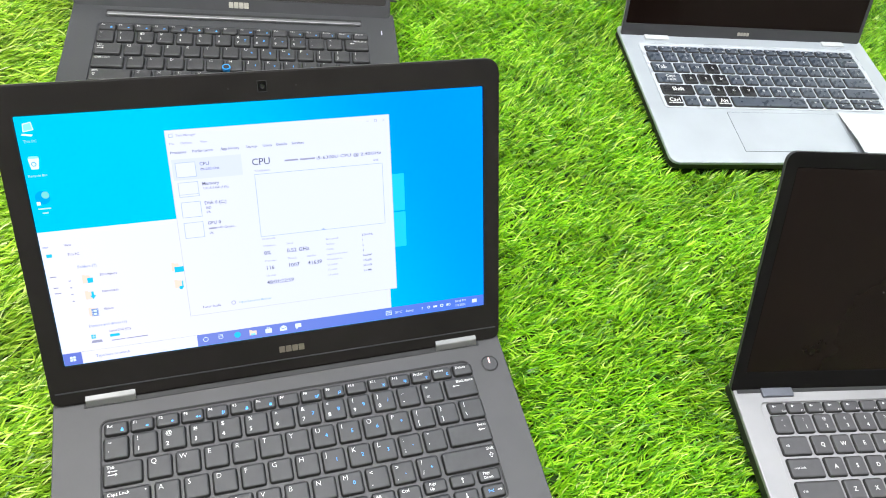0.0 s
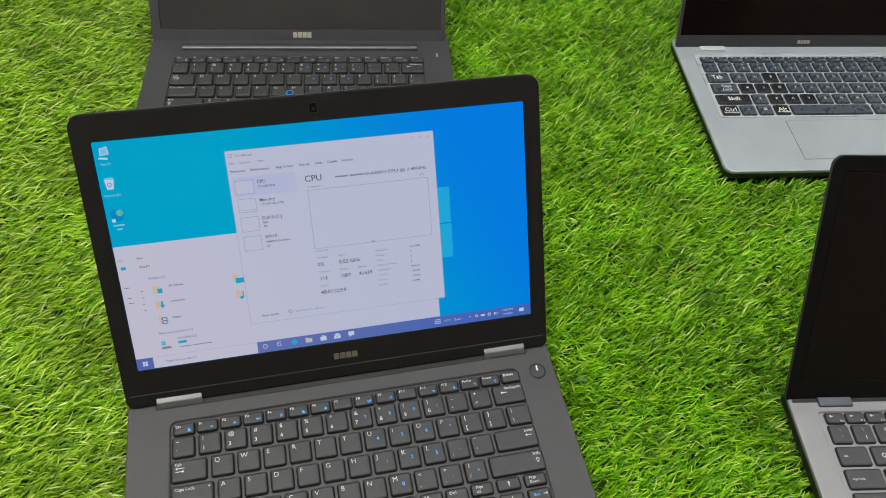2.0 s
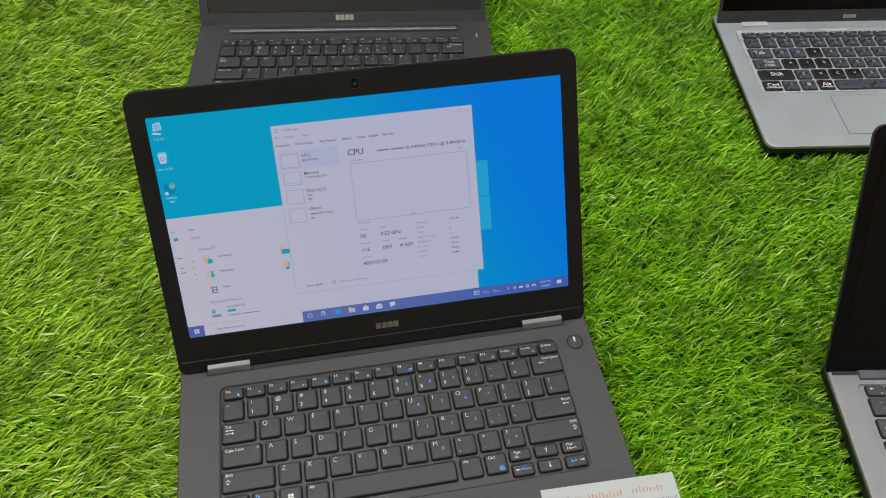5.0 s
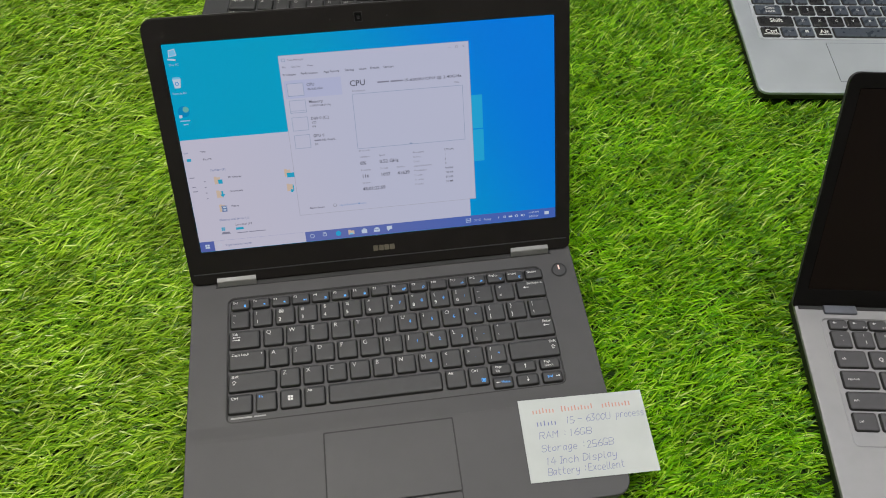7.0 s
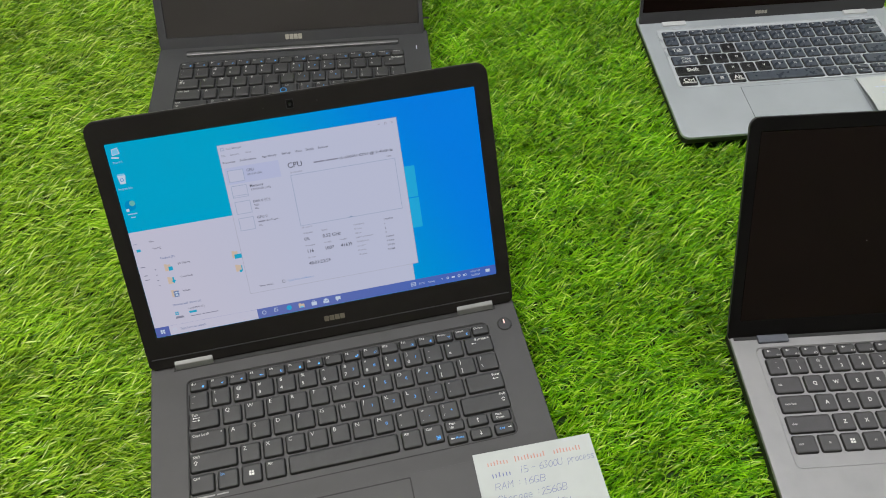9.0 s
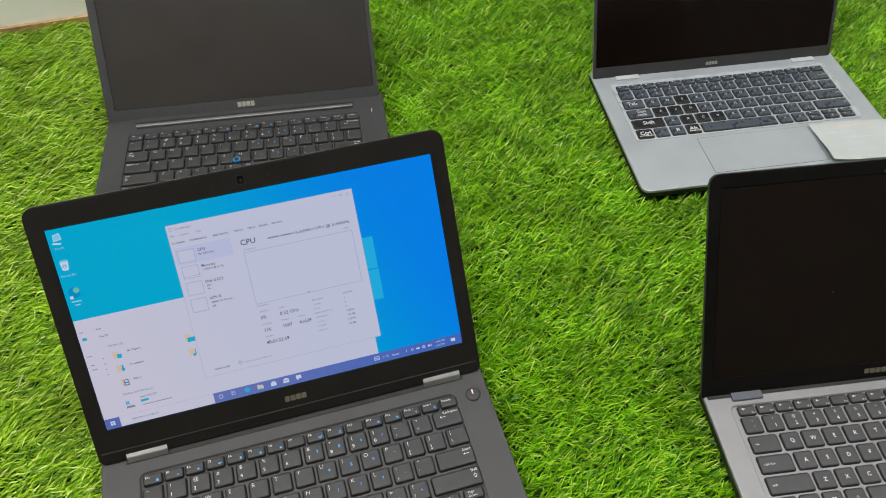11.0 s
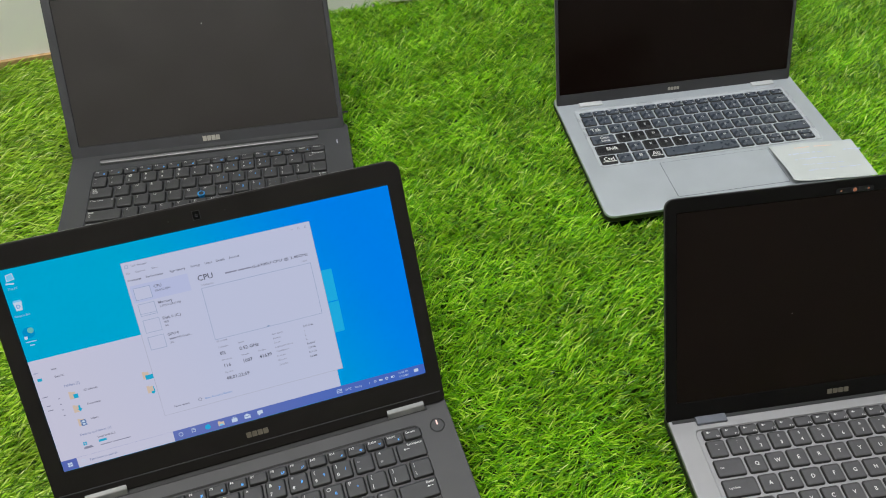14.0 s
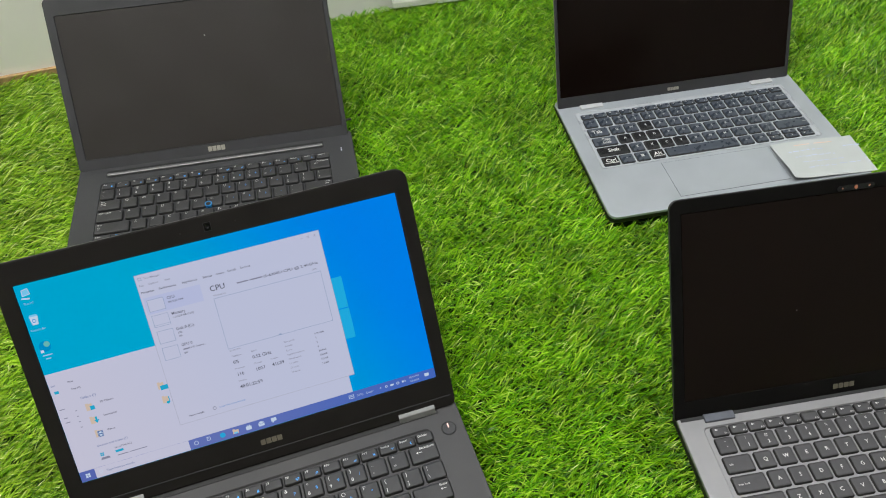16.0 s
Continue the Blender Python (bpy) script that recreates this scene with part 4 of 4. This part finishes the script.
for i in range(22):
    p.box(-0.1646, -0.030 - 0.0045 * i, 0.006, -0.1625, -0.0275 - 0.0045 * i, 0.012)
part("vent", p, GROOVE_AND_SHADE, lap, "row of dark side vents")
cover, display3 = lid(lap, -0.0100, T3 + 0.0002, 66.0, -0.1650, 0.1620, -0.003, 0.212, 0.0055, 0.007, GREY_SHELL, BEZEL_GREY, (-0.1608, 0.0135, 0.1575, 0.2040), PANEL_DARK, 0.0003)
badge(cover, -0.004, 0.0055, 0.016, 0.0042, 0.0005)
for a in (-0.136, 0.105):
    part("hinge", slab(a, -0.0190, a + 0.031, -0.0115, 0.0010, T3 - 0.001, T3 + 0.0024, 0.0008), mat("pale_hinge", (0.52, 0.53, 0.54), 0.35, metal=0.2), lap, "pale metal hinge cover")

# ---- laptop four: grey, display off, to the side ----
lap = thing("laptop", pose(0.6531, -0.0905, 0.010, 0, 0, -9.0), "open dark grey laptop with black screen, on turf", "laptop", GROUP)
T4 = 0.018
base(lap, 0.1630, -0.216, 0.010, T4, 0.010, GREY_SHELL, BLACK_SIDE, (-0.1430, -0.128, 0.1430, -0.0130), 0.0012)
keyboard(lap, "low", "centre", -0.1385, -0.0120, T4 - 0.0012, 1.005, 0.965, 0.0026, KEYTOP_GREY)
# black strip on the deck paints the shadow gap under the lid
part("dark_hinge_strip", Pile().box(-0.1600, -0.0048, T4 - 0.001, 0.1600, -0.0005, T4 + 0.0004), GROOVE_AND_SHADE, lap, "black strip for the dark gap below the lid")
touchpad(lap, -0.055, -0.200, 0.055, -0.138, T4, GREY_SHELL, 0.0004)
cover, display4 = lid(lap, -0.0012, T4 - 0.0002, 58.0, -0.1650, 0.1650, -0.003, 0.2060, 0.0060, 0.008, BEZEL_GREY, BEZEL, (-0.1545, 0.0170, 0.1545, 0.1935), PANEL_DARK, 0.0003)
badge(cover, 0.000, 0.0080, 0.021, 0.0048, 0.0005, BADGE_DIM)
part("dust_speck", Pile().disc(-0.048, 0.090, 0.0005, 0.0001, 0, 6), LEGEND_DIM, display4, "pale speck of dust")
cam_part = part("webcam", slab(-0.014, 0.1943, 0.021, 0.1993, 0.0024, 0.0008, 0.0013, 0.0002), LENS, cover, "dark glossy webcam strip")
part("webcam_lens", Pile().disc(0.0035, 0.1968, 0.0018, 0.00135).disc(-0.009, 0.1968, 0.0009, 0.00135).disc(0.016, 0.1968, 0.0009, 0.00135), mat("lens_copper", (0.30, 0.10, 0.05), 0.3), cover)
for a in (-0.1385, 0.098):
    part("hinge", slab(a, -0.0092, a + 0.0290, -0.0008, 0.0012, T4 - 0.001, T4 + 0.0022, 0.0010), HINGE_DARK, lap, "blue-grey metal hinge cover")

# ---- note cards ----
def sheet(m, w, d, bend, label, thick=0.0003, n=30):
    ob = thing("note_card", m, label, "card", "handwritten note cards")
    p = Pile()
    top = [(w * i / n, -d * j / n, bend(w * i / n, -d * j / n)) for j in range(n + 1) for i in range(n + 1)]
    k, q = len(top), n + 1
    faces = [(j * q + i, (j + 1) * q + i, (j + 1) * q + i + 1, j * q + i + 1) for j in range(n) for i in range(n)]
    edge = [i for i in range(n)] + [j * q + n for j in range(n)] + [n * q + i for i in range(n, 0, -1)] + [j * q for j in range(n, 0, -1)]
    faces += [tuple(k + i for i in reversed(f)) for f in faces]
    faces += [(edge[e], edge[(e + 1) % len(edge)], k + edge[(e + 1) % len(edge)], k + edge[e]) for e in range(len(edge))]
    p.add(top + [(x, y, z - thick) for x, y, z in top], faces)
    part("paper", p, PAPER, ob)
    return ob


def stroke(p, x, y, w, h):
    """A bar of writing, in short lengths that follow the sheet."""
    n = max(1, round(w / 0.002))
    for i in range(n):
        p.rect(x + w * i / n, y, x + w * (i + 1) / n, y + h, 0)


def writing(ob, name, made, bend, material):
    made.v = [(x, y, bend(x, y) + 0.0002) for x, y, z in made.v]
    part(name, made, material, ob)


# strokes of handwritten letters: pairs of digits, across 0 to 4 and up 0 to 8, with the base line at 2
PEN = {"R": "0208 083847463505 2542", "A": "022842 1434", "M": "0208254842", "1": "172822", "6": "38160412324344351504", "G": "473818060312324424 4442",
       "B": "0208 083847463505 3544433202", "S": "473818070615354443321203", "t": "18132232 0636", "o": "26050322333526", "r": "0602 04162636", "a": "3616041234 3632",
       "g": "3616041234 36312000", "e": "043435261605031232", "2": "07182837360242", "5": "38080525443202", "4": "280444 3632", "I": "0828 1812 0222", "n": "0602 0416263532",
       "c": "3526160503122233", "h": "0802 0416263532", "D": "0208 082846442202", "i": "0602 0807", "s": "352616051424332202", "p": "0600 062635342303", "l": "08031222",
       "y": "06041334 36312000", "E": "38080242 0535", "x": "0632 0236", "3": "08381534332202", "0": "2806041222444628", "U": "080312324348", "-": "0545", ":": "2423 2726"}


def pen_line(p, words, x, y, cap, width, hand):
    """Words in thin pen strokes, with the base line's start at x, y, drawn out to the given width."""
    step = {c: 2.6 if c in " i:lI" else 5.4 if c in "MDGRAU-" else 4.7 for c in words}
    kx, ky, at = width / sum(step[c] for c in words), cap / 6, 0.0
    for c in words:
        lift = hand.uniform(-0.3, 0.3)
        for s in PEN.get(c, "").split():
            q = [(int(s[i]), int(s[i + 1]) - 2 + lift) for i in range(0, len(s), 2)]
            q = [(x + (at + a + 0.16 * e) * kx, y + e * ky) for a, e in q]
            for (a, c0), (e, f) in zip(q, q[1:]):
                n = math.hypot(e - a, f - c0)
                u, w = (e - a) / n, (f - c0) / n
                h, o = 0.00018, 0.0001
                p.add([(a - u * o - w * h, c0 - w * o + u * h, 0), (a - u * o + w * h, c0 - w * o - u * h, 0), (e + u * o + w * h, f + w * o - u * h, 0), (e + u * o - w * h, f + w * o + u * h, 0)], [(0, 1, 2, 3)])
        at += step[c]


def bend1(x, y):
    return 0.0006 + 0.10 * max(0, x - 0.06) ** 2 + 0.06 * max(0, -0.03 - y) ** 2


card = sheet(pose(0.2315, -0.1245, 0.0309, 0, 0, -1.6), 0.1015, 0.0665, bend1, "white card with blue and red handwriting, across palm rest and turf")
p = Pile()
pen = random.Random(4)
for x0, x1 in ((0.0105, 0.027), (0.034, 0.0605), (0.0675, 0.0905)):
    x = x0
    while x < x1:
        p.rect(x, -0.0122 + pen.uniform(-0.0003, 0.0003), x + 0.0010, -0.0092 + pen.uniform(-0.0005, 0.0018), 0)
        x += 0.0027
writing(card, "red_writing", p, bend1, INK_RED)
p = Pile()
for x in (0.0125, 0.0152, 0.0181, 0.0212, 0.0240, 0.0268):
    p.rect(x, -0.0230, x + 0.0008, -0.0200 + pen.uniform(-0.0005, 0.0014), 0)
for x, y, words, w in ((0.037, -0.0232, "i5 - 6300U", 0.036), (0.077, -0.0232, "process", 0.0235), (0.0125, -0.0335, "RAM : 16GB", 0.0425), (0.0125, -0.0440, "Storage : 256GB", 0.058), (0.0135, -0.0540, "14 Inch Display", 0.058), (0.0145, -0.0625, "Battery : Excellent", 0.061)):
    pen_line(p, words, x, y, 0.0054, w, pen)
p.v = [(x, y + 0.02 * x, z) for x, y, z in p.v]
writing(card, "blue_writing", p, bend1, INK_BLUE)


def bend3(x, y):
    return 0.0010 + 0.006 * max(0.0, 1 - x / 0.04) ** 2 * min(1, -y / 0.05) + 0.0008 * (1 + math.sin(x * 60 - 1))


card = sheet(pose(0.797, 0.234, 0.0262, 0, 0, -9.5), 0.107, 0.066, bend3, "creased white note card with faded handwriting on palm rest")
p = Pile()
for x0, x1, y in ((0.016, 0.060, -0.019), (0.088, 0.103, -0.0185), (0.020, 0.070, -0.029), (0.025, 0.074, -0.039), (0.028, 0.058, -0.049), (0.068, 0.092, -0.048)):
    x = x0
    while x < x1:
        w = pen.uniform(0.003, 0.008)
        stroke(p, x, y + pen.uniform(-0.0007, 0.0007), w, pen.uniform(0.0009, 0.0020))
        x += w + pen.uniform(0.0008, 0.0028)
writing(card, "faded_writing", p, bend3, mat("faded_ink", (0.43, 0.48, 0.60), 0.8))
p = Pile()
stroke(p, 0.028, -0.0085, 0.020, 0.0015), stroke(p, 0.054, -0.0083, 0.024, 0.0015)
writing(card, "faded_red_writing", p, bend3, mat("faded_red_ink", (0.62, 0.46, 0.36), 0.8))

# ---- artificial turf ----
FEET = [(0.137, 0, 0, 0.1695, -0.208, 0.024), (0.1437, 0.4535, -7.5, 0.1682, -0.222, 0.01), (0.7468, 0.382, -7.2, 0.1658, -0.217, 0.006), (0.6531, -0.0905, -9, 0.162, -0.216, 0.01)]


def turf(count, x0, y0, x1, y1, seed, size=1.0, hole=None, material=BLADE):
    g = np.random.default_rng(seed)
    x, y = g.uniform(x0, x1, count), g.uniform(y0, y1, count)
    # most blades stand in stitched tufts, with small gaps between them
    gap = 0.0085 * size
    ix, iy = np.floor(x / gap), np.floor(y / gap)
    h1, h2 = np.sin(ix * 127.1 + iy * 311.7) * 43758.5453, np.sin(ix * 269.5 + iy * 183.3) * 24634.6345
    cx, cy = (ix + 0.25 + 0.5 * (h1 - np.floor(h1))) * gap, (iy + 0.25 + 0.5 * (h2 - np.floor(h2))) * gap
    tuft = g.random(count) < 0.78
    x = np.where(tuft, cx + g.normal(0, 0.0022 * size, count), x)
    y = np.where(tuft, cy + g.normal(0, 0.0022 * size, count), y)
    keep = np.ones(count, bool)
    if hole:
        keep &= ~((x > hole[0]) & (y > hole[1]) & (x < hole[2]) & (y < hole[3]))
    for cx, cy, a, half, front, back in FEET:
        c, s = math.cos(radians(a)), math.sin(radians(a))
        lx, ly = (x - cx) * c + (y - cy) * s, -(x - cx) * s + (y - cy) * c
        keep &= ~((abs(lx) < half - 0.002) & (ly > front + 0.002) & (ly < back - 0.002))
    x, y = x[keep], y[keep]
    n = len(x)
    wave = lambda f, p: np.sin(x * f + 2.3 * np.sin(y * f * 0.7 + p) + p) * np.cos(y * f * 1.1 + 1.7 * np.sin(x * f * 0.6 - p))
    way = 0.5 * wave(9, 0.3) + 0.6 * wave(23, 1.9) + 0.5 * wave(57, 4.0)
    combed = np.clip((0.12 - x) / 0.2, 0, 1)  # one side lies flatter and straighter
    side = np.where(g.random(n) < 0.55 + 0.35 * combed, 0.0, math.pi)
    phi = side + 0.04 + 0.34 * way + g.normal(0, 1, n) * (0.40 - 0.10 * combed)
    length = size * (0.95 + 0.15 * combed) * g.uniform(0.011, 0.023, n) * (1 + 0.12 * wave(31, 0.7))
    width = size * g.uniform(0.0010, 0.0018, n)
    a0, a1 = g.random(n) * radians(36) + 0.32 * combed, radians(44) + g.random(n) * radians(50) + 0.36 * combed
    turn = g.normal(0, 0.5, n)
    pts = np.zeros((n, 4, 3))
    pts[:, 0, 0], pts[:, 0, 1], pts[:, 0, 2] = x, y, -0.001
    for k in range(1, 4):
        a = a0 + (a1 - a0) * (k - 0.5) / 3
        f = phi + turn * (k - 1) / 3
        st = length / 3
        pts[:, k, 0] = pts[:, k - 1, 0] + st * np.sin(a) * np.cos(f)
        pts[:, k, 1] = pts[:, k - 1, 1] + st * np.sin(a) * np.sin(f)
        pts[:, k, 2] = np.maximum(pts[:, k - 1, 2] + st * np.cos(a), 0.002)
    tilt = g.normal(0, 0.5, n)
    across = np.stack([-np.sin(phi) * np.cos(tilt), np.cos(phi) * np.cos(tilt), np.sin(tilt)], -1)
    v = np.zeros((n, 4, 2, 3))
    for k, q in enumerate((0.9, 1.0, 0.88, 0.25)):
        off = across * (width * q / 2)[:, None]
        v[:, k, 0], v[:, k, 1] = pts[:, k] - off, pts[:, k] + off
    quads = np.array([[2 * k, 2 * k + 1, 2 * k + 3, 2 * k + 2] for k in range(3)])
    f = (np.arange(n) * 8)[:, None, None] + quads[None]
    me = bpy.data.meshes.new("turf_grass")
    me.vertices.add(n * 8)
    me.vertices.foreach_set("co", v.astype(np.float32).ravel())
    me.loops.add(n * 12)
    me.loops.foreach_set("vertex_index", f.astype(np.int32).ravel())
    me.polygons.add(n * 3)
    me.polygons.foreach_set("loop_start", np.arange(n * 3, dtype=np.int32) * 4)
    me.update(calc_edges=True)
    me.materials.append(material)
    return me


PATCH = (-0.36, -0.30, 1.30, 0.748)
PALE_END = 0.06  # blades are paler and yellower left of this line, which runs under the laptops
tagged(new("turf_grass", turf(98000, PATCH[0], PATCH[1], PALE_END, PATCH[3], 5, material=BLADE_PALE)), "pale yellowish-green artificial turf, combed flat", "grass", "", "stuff")
tagged(new("turf_grass", turf(292000, PALE_END, *PATCH[1:], 6)), "bright green artificial turf, blades uneven and curled", "grass", "", "stuff")
tagged(new("turf_grass", turf(64000, X0, Y0, X1, 0.71, 8, 3.0, PATCH)), "bright green artificial turf blades towards the room's edges", "grass", "", "stuff")
